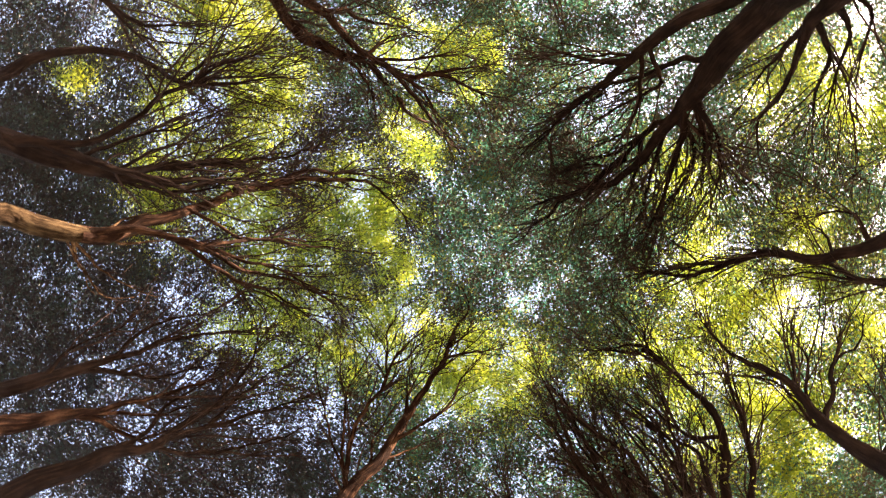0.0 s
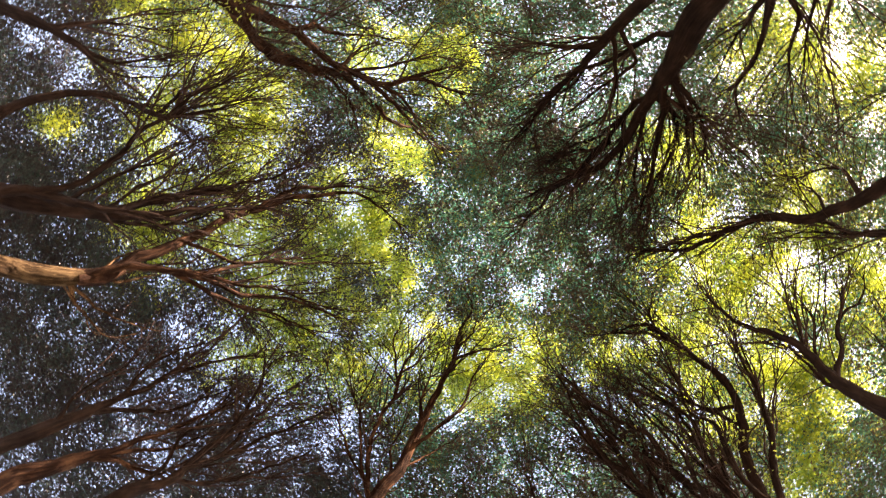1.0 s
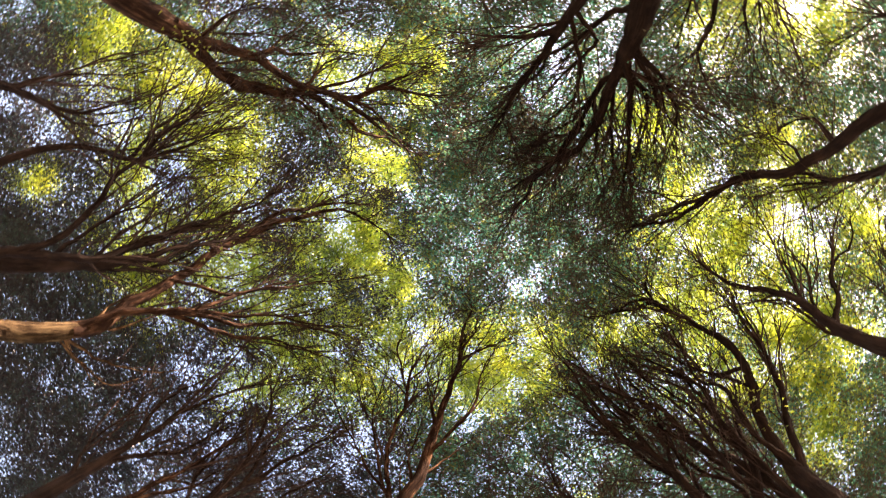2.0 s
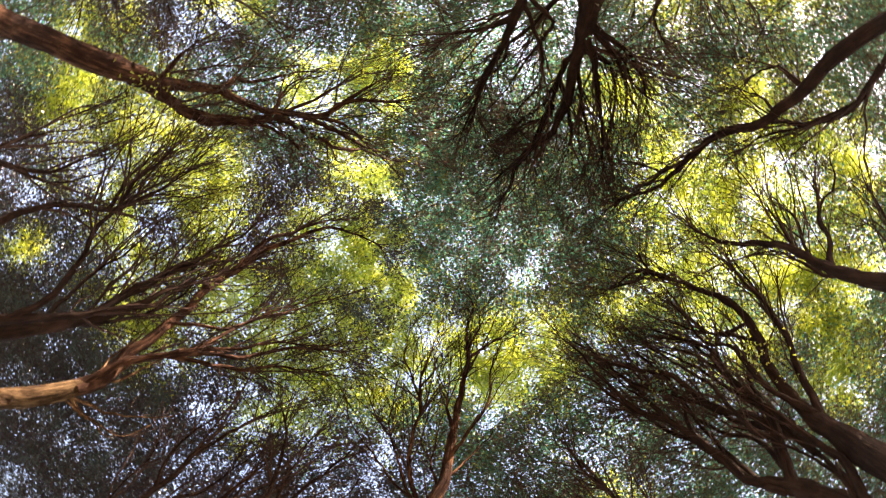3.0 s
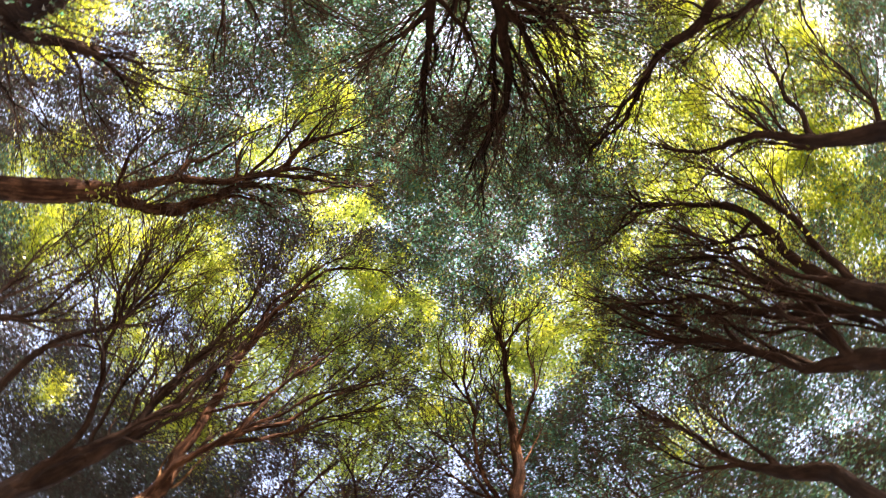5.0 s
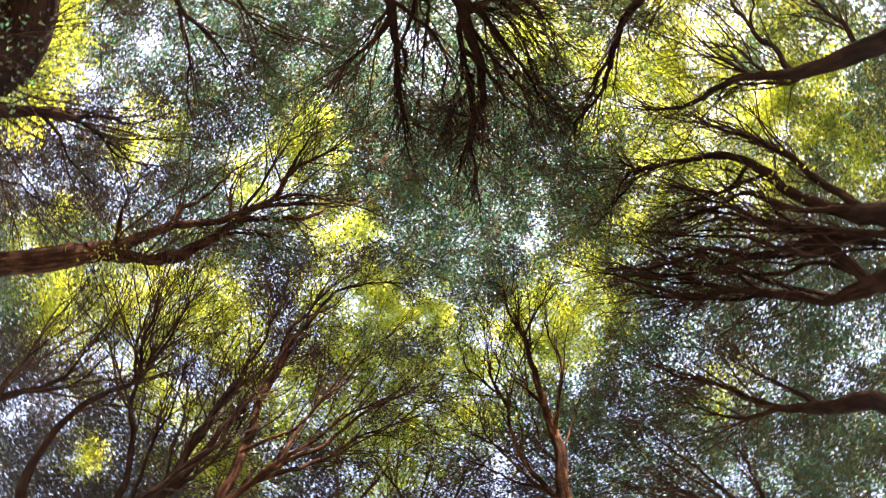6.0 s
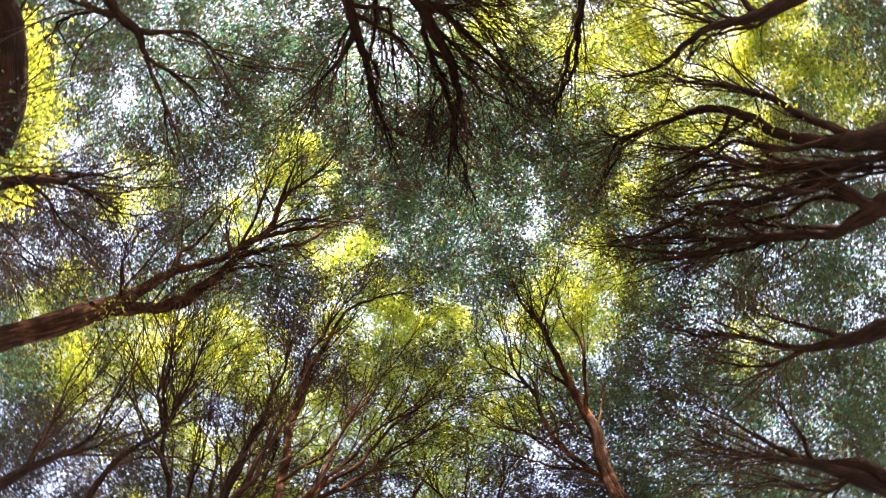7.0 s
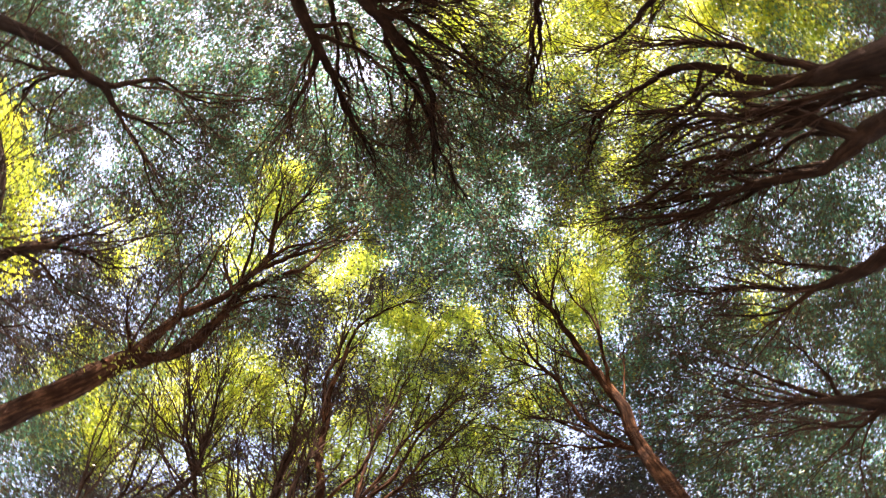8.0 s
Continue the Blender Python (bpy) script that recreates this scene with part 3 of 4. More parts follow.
limb(0.067, [(1.89, 3.29, 7.31), (1.61, 3.20, 7.56), (1.50, 3.03, 7.83), (1.44, 2.88, 8.04), (1.25, 2.74, 8.31), (1.01, 2.60, 8.59), (0.86, 2.40, 8.88), (0.71, 2.19, 9.22)])
limb(0.062, [(1.93, 3.25, 7.32), (2.05, 2.85, 7.64), (2.03, 2.61, 7.86), (1.97, 2.44, 8.02), (1.95, 2.17, 8.28), (1.76, 2.05, 8.50), (1.57, 1.85, 8.82)])
limb(0.049, [(1.93, 3.25, 7.32), (1.99, 2.83, 7.73), (1.77, 2.70, 8.00), (1.48, 2.54, 8.34), (1.17, 2.35, 8.71), (0.97, 2.11, 9.07)])
limb(0.037, [(2.07, 2.67, 7.90), (2.17, 2.48, 8.19), (2.29, 2.29, 8.43), (2.34, 2.05, 8.76)])
limb(0.049, [(1.75, 3.23, 7.66), (1.61, 3.18, 7.94), (1.38, 3.02, 8.38), (1.17, 2.90, 8.74), (0.93, 2.65, 9.26), (0.75, 2.43, 9.70)])
limb(0.047, [(2.08, 3.04, 7.65), (1.87, 2.84, 7.92), (1.64, 2.61, 8.23), (1.37, 2.47, 8.48), (1.19, 2.26, 8.76), (1.19, 1.98, 9.01)])
limb(0.041, [(2.25, 2.93, 7.62), (2.05, 2.50, 8.32), (1.94, 2.21, 8.76), (1.62, 2.06, 9.25), (1.46, 1.93, 9.57)])
limb(0.042, [(1.62, 2.51, 8.16), (1.44, 2.30, 8.39), (1.15, 2.15, 8.62), (0.90, 2.01, 8.81), (0.68, 1.76, 9.14)])
limb(0.033, [(1.74, 2.80, 7.74), (1.77, 2.44, 8.22), (1.63, 2.27, 8.61), (1.50, 2.01, 9.08), (1.41, 1.85, 9.40)])
limb(0.029, [(1.45, 2.89, 8.05), (1.43, 2.67, 8.28), (1.43, 2.30, 8.69), (1.29, 2.09, 8.98)])
limb(0.033, [(1.18, 2.67, 8.23), (1.10, 2.34, 8.87), (0.94, 2.05, 9.49), (0.78, 1.82, 10.01)])
limb(0.038, [(1.97, 3.17, 7.58), (1.89, 3.07, 7.92), (1.66, 2.97, 8.33), (1.45, 2.78, 8.82), (1.28, 2.61, 9.25), (1.04, 2.44, 9.71)])
limb(0.032, [(2.19, 3.04, 7.56), (2.06, 2.77, 7.98), (1.88, 2.47, 8.48), (1.58, 2.16, 9.07), (1.38, 1.89, 9.54)])
limb(0.031, [(1.64, 3.18, 7.78), (1.56, 2.91, 8.35), (1.55, 2.56, 8.94), (1.46, 2.24, 9.54), (1.36, 1.90, 10.13)])
limb(0.032, [(1.49, 3.08, 7.99), (1.29, 2.77, 8.43), (1.09, 2.38, 8.96), (0.84, 2.07, 9.44)])
limb(0.031, [(0.92, 2.44, 8.47), (0.77, 2.16, 8.74), (0.67, 1.85, 9.04), (0.56, 1.57, 9.31)])

plant("reddish-barked woodland tree with upright limbs and lime crown",
      (-1.94, 3.36), (0.075, 0.048), [(-1.57, 2.71, 8.00), (-1.44, 2.56, 8.26), (-1.28, 2.49, 8.46), (-1.17, 2.36, 8.70), (-1.03, 2.16, 9.02), (-0.93, 2.05, 9.22)], RED_BARK, 1.1)
limb(0.048, [(-0.93, 2.05, 9.22), (-0.80, 1.87, 9.52), (-0.70, 1.72, 9.76), (-0.62, 1.59, 9.97), (-0.55, 1.37, 10.27), (-0.43, 1.20, 10.55), (-0.31, 1.02, 10.85), (-0.40, 0.72, 11.08)])
limb(0.026, [(-0.63, 1.62, 9.92), (-0.42, 1.58, 10.16), (-0.16, 1.57, 10.35), (0.12, 1.57, 10.47)])
limb(0.023, [(-0.60, 1.52, 10.07), (-0.41, 1.36, 10.23), (-0.25, 1.15, 10.44), (-0.03, 1.00, 10.61)])
limb(0.032, [(-1.16, 2.33, 8.73), (-0.93, 2.24, 8.93), (-0.77, 2.17, 9.05), (-0.54, 2.01, 9.32), (-0.41, 1.81, 9.60), (-0.23, 1.63, 9.86)])
limb(0.020, [(-0.78, 2.20, 9.14), (-0.58, 2.09, 9.37), (-0.35, 1.99, 9.59), (-0.12, 1.92, 9.74)])
limb(0.038, [(-1.56, 2.61, 8.11), (-1.58, 2.37, 8.38), (-1.54, 2.17, 8.64), (-1.39, 2.00, 8.97), (-1.27, 1.85, 9.25), (-1.28, 1.69, 9.43), (-1.30, 1.49, 9.60), (-1.31, 1.31, 9.77), (-1.21, 1.09, 10.06), (-1.12, 0.97, 10.27)])
limb(0.025, [(-1.26, 1.67, 9.34), (-1.23, 1.52, 9.43), (-1.10, 1.39, 9.60), (-0.92, 1.22, 9.85), (-0.82, 1.08, 10.01)])
limb(0.021, [(-1.26, 1.63, 9.38), (-1.07, 1.52, 9.51), (-0.94, 1.37, 9.63), (-0.74, 1.30, 9.74)])
limb(0.026, [(-1.60, 2.62, 8.07), (-1.71, 2.32, 8.40), (-1.76, 1.98, 8.79), (-1.79, 1.76, 9.06), (-1.71, 1.58, 9.39), (-1.65, 1.34, 9.73)])
limb(0.024, [(-1.03, 2.16, 9.02), (-1.03, 1.92, 9.23), (-0.93, 1.70, 9.51), (-0.75, 1.45, 9.88)])
limb(0.021, [(-1.38, 2.51, 8.36), (-1.38, 2.35, 8.78), (-1.27, 2.19, 9.25), (-1.16, 2.07, 9.67)])
limb(0.022, [(-1.33, 2.50, 8.41), (-1.07, 2.52, 8.77), (-0.83, 2.48, 9.16), (-0.63, 2.43, 9.51)])
limb(0.021, [(-1.64, 2.47, 8.20), (-1.80, 2.16, 8.34), (-1.90, 1.84, 8.50), (-2.02, 1.53, 8.58), (-2.02, 1.28, 8.72)])
limb(0.021, [(-1.51, 2.58, 8.32), (-1.47, 2.42, 8.52), (-1.39, 2.31, 8.72)], "dead")
limb(0.018, [(-1.58, 2.63, 8.21), (-1.41, 2.66, 8.32), (-1.21, 2.63, 8.50)], "dead")
limb(0.018, [(-1.63, 2.69, 8.10), (-1.71, 2.52, 8.22), (-1.67, 2.37, 8.41)], "dead")

plant("dark woodland tree with sweeping limbs and shade-coloured leaves",
      (-4.85, 2.50), (0.093, 0.083), [(-3.96, 2.04, 6.21), (-3.81, 1.97, 6.45), (-3.65, 1.95, 6.64), (-3.43, 1.89, 6.94)])
limb(0.058, [(-3.43, 1.89, 6.94), (-3.23, 1.90, 7.16), (-3.08, 1.81, 7.40), (-2.92, 1.71, 7.66), (-2.75, 1.52, 7.98), (-2.66, 1.32, 8.23), (-2.64, 1.10, 8.39)])
limb(0.041, [(-3.14, 1.88, 7.29), (-2.89, 1.85, 7.59), (-2.57, 1.82, 7.97), (-2.36, 1.76, 8.25), (-2.07, 1.71, 8.58)])
limb(0.034, [(-3.43, 1.89, 6.94), (-3.27, 1.80, 7.22), (-3.18, 1.63, 7.48), (-3.02, 1.52, 7.76), (-2.87, 1.30, 8.11)])
limb(0.030, [(-3.23, 1.90, 7.16), (-2.98, 2.04, 7.42), (-2.72, 2.09, 7.73), (-2.43, 2.08, 8.09), (-2.11, 2.04, 8.49)])
limb(0.030, [(-2.85, 1.84, 7.64), (-2.66, 1.65, 8.06), (-2.49, 1.49, 8.45), (-2.32, 1.42, 8.75)])

plant("woodland tree with a sun-flecked reddish trunk and dark limbs",
      (-4.64, 1.71), (0.087, 0.071), [(-4.08, 1.50, 6.40), (-3.94, 1.50, 6.57), (-3.75, 1.50, 6.80)], RED_BARK)
limb(0.047, [(-3.75, 1.50, 6.80), (-3.57, 1.53, 7.01), (-3.39, 1.48, 7.26), (-3.18, 1.51, 7.49), (-2.97, 1.46, 7.77), (-2.74, 1.36, 8.11)])
limb(0.038, [(-3.75, 1.50, 6.80), (-3.57, 1.63, 7.00), (-3.36, 1.79, 7.19), (-3.16, 1.83, 7.44), (-2.96, 1.78, 7.75)])
limb(0.031, [(-3.66, 1.52, 6.90), (-3.47, 1.60, 7.19), (-3.24, 1.70, 7.49), (-3.04, 1.68, 7.81)])

plant("shaded woodland tree with dark limbs and shade-coloured leaves",
      (-5.29, 1.57), (0.066, 0.064), [(-4.14, 1.23, 6.45), (-3.94, 1.18, 6.72), (-3.76, 1.14, 6.98)])
limb(0.049, [(-3.76, 1.14, 6.98), (-3.58, 1.09, 7.22), (-3.39, 1.05, 7.48), (-3.19, 1.00, 7.76), (-2.96, 0.97, 8.06), (-2.71, 1.03, 8.35)])
limb(0.034, [(-3.76, 1.14, 6.98), (-3.60, 1.25, 7.33), (-3.40, 1.38, 7.70), (-3.19, 1.37, 8.13), (-3.02, 1.38, 8.49)])
limb(0.031, [(-3.58, 1.09, 7.22), (-3.46, 0.90, 7.49), (-3.27, 0.80, 7.80), (-3.05, 0.81, 8.11)])
limb(0.023, [(-3.94, 1.18, 6.72), (-3.83, 0.96, 6.94), (-3.67, 0.85, 7.19), (-3.49, 0.73, 7.45)])

plant("dark woodland tree with crooked limbs against open bright sky",
      (0.59, -4.34), (0.054, 0.049), [(0.49, -3.59, 6.95), (0.36, -3.49, 7.10), (0.31, -3.37, 7.27)])
limb(0.039, [(0.31, -3.37, 7.27), (0.45, -3.20, 7.49), (0.54, -3.08, 7.64), (0.53, -2.96, 7.80), (0.52, -2.79, 8.03), (0.56, -2.63, 8.24)])
limb(0.039, [(0.31, -3.38, 7.25), (0.19, -3.33, 7.41), (0.11, -3.28, 7.58), (0.08, -3.14, 7.84), (0.03, -3.02, 8.08), (-0.11, -2.87, 8.34)])
limb(0.029, [(0.11, -3.22, 7.48), (-0.15, -3.07, 7.56), (-0.41, -2.90, 7.63), (-0.63, -2.72, 7.70)])
limb(0.028, [(0.36, -3.49, 7.10), (0.29, -3.59, 6.84), (0.28, -3.67, 6.59)])
limb(0.022, [(0.29, -3.64, 6.91), (0.06, -3.83, 6.97), (-0.12, -3.82, 7.28), (-0.23, -3.76, 7.62)])

plant("slender dark woodland tree with level limbs beside bright gaps",
      (-1.69, -4.21), (0.055, 0.042), [(-1.41, -3.52, 6.64), (-1.29, -3.42, 6.82), (-1.21, -3.29, 7.03)])
limb(0.035, [(-1.21, -3.29, 7.03), (-1.25, -3.08, 7.27), (-1.35, -2.94, 7.40), (-1.29, -2.78, 7.61)])
limb(0.027, [(-1.21, -3.29, 7.03), (-1.06, -3.18, 7.28), (-1.00, -3.04, 7.53), (-0.87, -2.95, 7.74)])
limb(0.026, [(-1.96, -3.24, 6.82), (-1.91, -3.17, 6.99), (-1.97, -3.08, 7.08), (-1.96, -2.95, 7.27), (-1.92, -2.86, 7.45)])
limb(0.021, [(-1.29, -3.42, 6.82), (-1.33, -3.16, 6.87), (-1.47, -2.88, 6.89), (-1.52, -2.65, 6.92)])

plant("slender woodland tree with thin limbs among sparse bright leaves",
      (-4.09, -2.59), (0.047, 0.037), [(-3.46, -2.19, 6.26), (-3.34, -2.11, 6.44), (-3.23, -2.01, 6.65)])
limb(0.030, [(-3.23, -2.01, 6.65), (-3.11, -1.93, 6.85), (-2.91, -1.98, 7.03), (-2.73, -1.97, 7.24)])
limb(0.022, [(-3.34, -2.11, 6.44), (-3.06, -2.17, 6.69), (-2.81, -2.19, 6.92), (-2.62, -2.14, 7.15)])
limb(0.021, [(-3.23, -2.01, 6.65), (-3.16, -1.85, 6.93), (-2.96, -1.84, 7.23), (-2.77, -1.91, 7.47)])

plant("shaded woodland tree with level dark limbs before blue sky",
      (-0.23, 4.98), (0.070, 0.051), [(-0.20, 4.28, 6.74), (-0.26, 4.11, 6.96), (-0.34, 3.89, 7.24)], bushy=1.4)
limb(0.038, [(-0.34, 3.89, 7.24), (-0.50, 3.70, 7.46), (-0.66, 3.49, 7.69), (-0.73, 3.26, 7.96)])
limb(0.029, [(-0.26, 4.11, 6.96), (-0.50, 3.88, 6.98), (-0.56, 3.64, 7.06), (-0.72, 3.41, 7.08)])
limb(0.029, [(-0.61, 3.81, 7.40), (-0.56, 3.70, 7.65), (-0.69, 3.50, 7.96), (-0.73, 3.29, 8.29)])

plant("shaded woodland tree with a thick level dark limb",
      (1.29, 4.59), (0.086, 0.070), [(1.09, 3.87, 7.16), (0.88, 3.79, 7.34), (0.73, 3.69, 7.50)], bushy=1.4)
limb(0.051, [(0.73, 3.69, 7.50), (0.57, 3.59, 7.67), (0.46, 3.42, 7.92), (0.37, 3.26, 8.14), (0.24, 3.06, 8.42), (0.12, 2.83, 8.74)])
limb(0.037, [(0.80, 3.73, 7.44), (0.80, 3.60, 7.70), (0.75, 3.48, 7.97), (0.71, 3.33, 8.26)])
limb(0.033, [(0.57, 3.59, 7.67), (0.27, 3.42, 7.73), (0.12, 3.20, 7.85), (0.04, 2.98, 7.97)])

plant("slender shaded woodland tree with thin forked limbs",
      (-0.17, 5.46), (0.054, 0.044), [(-0.13, 4.16, 7.01), (-0.26, 4.02, 7.19), (-0.36, 3.90, 7.34)], bushy=1.2)
limb(0.037, [(-0.36, 3.90, 7.34), (-0.43, 3.66, 7.65), (-0.40, 3.45, 7.94), (-0.42, 3.22, 8.23)])
limb(0.026, [(-0.31, 3.95, 7.28), (-0.11, 3.77, 7.65), (0.01, 3.61, 7.96), (-0.03, 3.46, 8.24)])

plant("old woodland tree with a massive dark leaning limb and dense foliage",
      (-1.42, -5.07), (0.15, 0.13), [(-1.24, -4.44, 5.42), (-1.18, -4.26, 5.75)])
limb(0.07, [(-1.11, -4.12, 6.01), (-1.05, -3.97, 6.28), (-0.98, -3.85, 6.50)])
limb(0.06, [(-1.23, -4.04, 6.07), (-1.31, -3.84, 6.34), (-1.40, -3.59, 6.67), (-1.22, -3.43, 7.04), (-1.27, -3.22, 7.32), (-1.37, -2.97, 7.64)])
limb(0.42, [(-1.26, -4.25, 5.71), (-1.27, -4.02, 6.07), (-1.26, -3.80, 6.43), (-0.95, -3.78, 6.62), (-0.53, -3.89, 6.61), (-0.04, -4.07, 6.41), (0.50, -4.29, 6.02), (0.93, -4.46, 5.66)])

for t in TREES:
    BASE[:] = t["top"].matrix_basis.translation
    part("twig_spray", t["twigs"].mesh("twig_spray", TWIG), t["top"], kind="stuff")

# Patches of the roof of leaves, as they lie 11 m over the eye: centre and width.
# SUNNY: where the leaves take the lime colour that stands for sunlight.
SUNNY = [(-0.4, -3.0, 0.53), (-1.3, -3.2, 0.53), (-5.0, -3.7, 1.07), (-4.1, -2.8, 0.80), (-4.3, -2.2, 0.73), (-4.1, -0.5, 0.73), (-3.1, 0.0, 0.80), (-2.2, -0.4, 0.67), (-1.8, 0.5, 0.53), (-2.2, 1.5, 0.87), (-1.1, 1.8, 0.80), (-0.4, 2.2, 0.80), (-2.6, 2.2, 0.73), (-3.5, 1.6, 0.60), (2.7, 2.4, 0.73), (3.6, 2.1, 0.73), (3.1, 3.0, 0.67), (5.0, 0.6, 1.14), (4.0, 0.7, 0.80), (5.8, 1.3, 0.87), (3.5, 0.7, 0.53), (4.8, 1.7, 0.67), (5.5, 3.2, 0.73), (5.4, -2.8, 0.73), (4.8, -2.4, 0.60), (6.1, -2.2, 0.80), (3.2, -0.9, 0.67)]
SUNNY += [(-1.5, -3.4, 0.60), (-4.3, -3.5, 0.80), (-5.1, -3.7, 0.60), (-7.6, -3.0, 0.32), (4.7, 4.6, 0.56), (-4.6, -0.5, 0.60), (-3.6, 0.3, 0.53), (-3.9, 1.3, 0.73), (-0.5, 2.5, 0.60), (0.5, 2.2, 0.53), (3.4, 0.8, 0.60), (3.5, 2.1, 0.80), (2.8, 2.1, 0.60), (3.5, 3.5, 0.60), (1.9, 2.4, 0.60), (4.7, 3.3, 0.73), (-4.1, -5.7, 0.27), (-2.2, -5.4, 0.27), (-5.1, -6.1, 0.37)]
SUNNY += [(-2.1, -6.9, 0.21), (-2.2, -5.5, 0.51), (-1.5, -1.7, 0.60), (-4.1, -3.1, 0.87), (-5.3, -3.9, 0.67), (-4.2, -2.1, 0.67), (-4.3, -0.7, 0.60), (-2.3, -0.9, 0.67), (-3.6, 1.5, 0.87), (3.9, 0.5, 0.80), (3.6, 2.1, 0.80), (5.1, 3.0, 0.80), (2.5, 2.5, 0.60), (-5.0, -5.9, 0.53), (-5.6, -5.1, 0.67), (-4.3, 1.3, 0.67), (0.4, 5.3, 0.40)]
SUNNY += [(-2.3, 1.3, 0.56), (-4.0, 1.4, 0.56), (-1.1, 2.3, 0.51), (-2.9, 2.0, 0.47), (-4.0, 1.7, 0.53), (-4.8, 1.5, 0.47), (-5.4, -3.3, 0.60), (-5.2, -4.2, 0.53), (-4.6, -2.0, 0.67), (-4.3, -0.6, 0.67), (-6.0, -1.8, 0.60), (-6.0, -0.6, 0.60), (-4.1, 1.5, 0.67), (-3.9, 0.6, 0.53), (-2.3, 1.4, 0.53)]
SKY_GAPS = [(-0.2, 0.0, 0.22), (0.8, 0.9, 0.24), (0.3, 1.7, 0.14), (5.1, 1.0, 0.28), (4.8, 1.1, 0.18), (6.1, -2.4, 0.35), (5.8, -3.7, 0.28), (6.2, -3.8, 0.28), (6.4, -1.1, 0.20), (0.5, -3.0, 0.14), (-7.0, -3.8, 0.24), (-5.4, -2.3, 0.29), (-4.9, -2.4, 0.24), (-5.8, -3.4, 0.18), (-6.8, 0.2, 0.18), (-6.1, 1.8, 0.18), (-3.1, 1.2, 0.14), (-1.5, 1.4, 0.16), (-2.1, 1.8, 0.14), (3.1, -0.9, 0.14), (-8.3, -1.6, 0.16), (6.7, 1.4, 0.26), (6.4, 0.9, 0.16), (-5.1, -6.0, 0.24), (-3.0, -6.8, 0.28)]
SKY_GAPS += [(-3.0, -5.5, 0.24), (-4.2, -7.1, 0.24), (-5.1, -2.1, 0.22), (-6.7, -3.1, 0.18), (-5.8, 1.0, 0.22), (2.6, 6.1, 0.24), (2.4, 6.7, 0.26), (1.6, 5.4, 0.16), (4.0, 6.0, 0.16), (-3.2, 1.1, 0.14), (-7.6, -3.3, 0.22), (-7.1, -2.4, 0.18), (4.7, 4.8, 0.18), (4.6, 5.5, 0.16), (-0.8, -6.3, 0.26), (-0.4, -5.6, 0.20), (-2.2, -7.0, 0.18), (-0.0, -8.2, 0.22), (0.4, -7.4, 0.26), (-1.1, -3.3, 0.16), (0.3, -3.3, 0.20), (-3.6, -6.4, 0.22), (-4.1, -7.1, 0.22), (-4.9, -1.0, 0.24), (-4.8, -3.7, 0.20), (1.7, 6.7, 0.24), (-1.2, 7.9, 0.20), (1.3, 5.9, 0.18), (0.7, 1.3, 0.18), (0.6, 4.5, 0.14), (-1.0, -7.1, 0.18)]

SHADY_CLUMP = ((-1.10, -4.21, 6.49), (0.75, 0.75, 0.75), 130)
THICKETS = [(0.9, -0.4, 0.7, 0.4), (1.7, 0.4, 0.5, 0.4), (1.3, 1.5, 0.4, 0.6), (-3.7, 1.1, 0.4, 0.5), (-8.1, -1.8, 0.6, 0.7), (3.6, -1.8, 0.6, 0.5), (4.5, 4.5, 0.8, 0.6), (5.0, 6.0, 0.7, 0.6), (2.7, 0.9, 0.6, 0.5), (-2.7, 5.4, 0.6, 0.6), (0.5, 7.2, 0.7, 0.6), (0.5, -4.0, 0.7, 0.4), (5.4, -0.9, 0.6, 0.4), (3.6, -3.6, 0.5, 0.5), (-6.0, -5.0, 0.6, 0.4), (0.3, -3.7, 0.7, 0.6), (0.3, -1.8, 0.7, 0.6), (-1.6, 3.0, 0.7, 0.5), (-8.5, 2.2, 0.6, 0.8), (-8.5, -2.0, 0.5, 0.7), (-8.5, 0.1, 0.4, 0.5), (-4.2, -5.1, 0.5, 0.5), (-7.8, -0.6, 0.6, 0.4), (-5.0, -5.7, 0.7, 0.5)]
THICKETS += [(1.8, 5.4, 0.7, 0.5), (-8.8, 0.6, 0.5, 0.3), (-6.4, -0.5, 0.7, 0.7)]
THIN_SPOTS = [(-5.0, -1.7, 0.5, -0.4), (-5.4, 1.5, 0.8, -0.9), (-6.5, 3.5, 0.9, -0.7), (-1.7, -2.7, 0.7, -0.8), (-1.0, -0.3, 0.5, -0.2), (-0.4, 1.0, 0.6, -0.5), (2.7, 3.6, 0.6, -0.7), (1.8, -2.7, 0.5, -0.6), (6.0, -3.5, 0.6, -0.5), (5.4, 1.0, 0.5, -0.4), (-1.7, -7.0, 0.7, -0.7), (1.8, -7.0, 0.6, -0.6), (2.2, 6.5, 0.6, -0.5), (-0.9, 2.0, 0.8, -0.4), (-4.2, -4.6, 0.7, -0.5), (-5.7, -3.6, 0.9, -0.8), (-3.2, -5.6, 1.0, -0.4), (-1.7, -6.2, 0.8, -0.6), (-0.6, 6.6, 0.7, -0.5), (-1.6, -2.8, 0.5, -0.2), (-2.7, 2.8, 0.8, -0.85), (-2.2, -7.0, 0.6, -0.6), (-1.4, -3.1, 0.4, -0.2)]
SUNNY_RIM = [(-0.21, -4.09, 6.98), (-0.40, -4.00, 7.08), (-0.61, -3.92, 7.16), (-0.83, -3.84, 7.20), (-1.06, -3.77, 7.22), (-1.28, -3.72, 7.18), (-1.50, -3.68, 7.09)]

# ---------------------------------------------------------------- foliage
EYE = np.array((0.1, 0.08, 1.5))


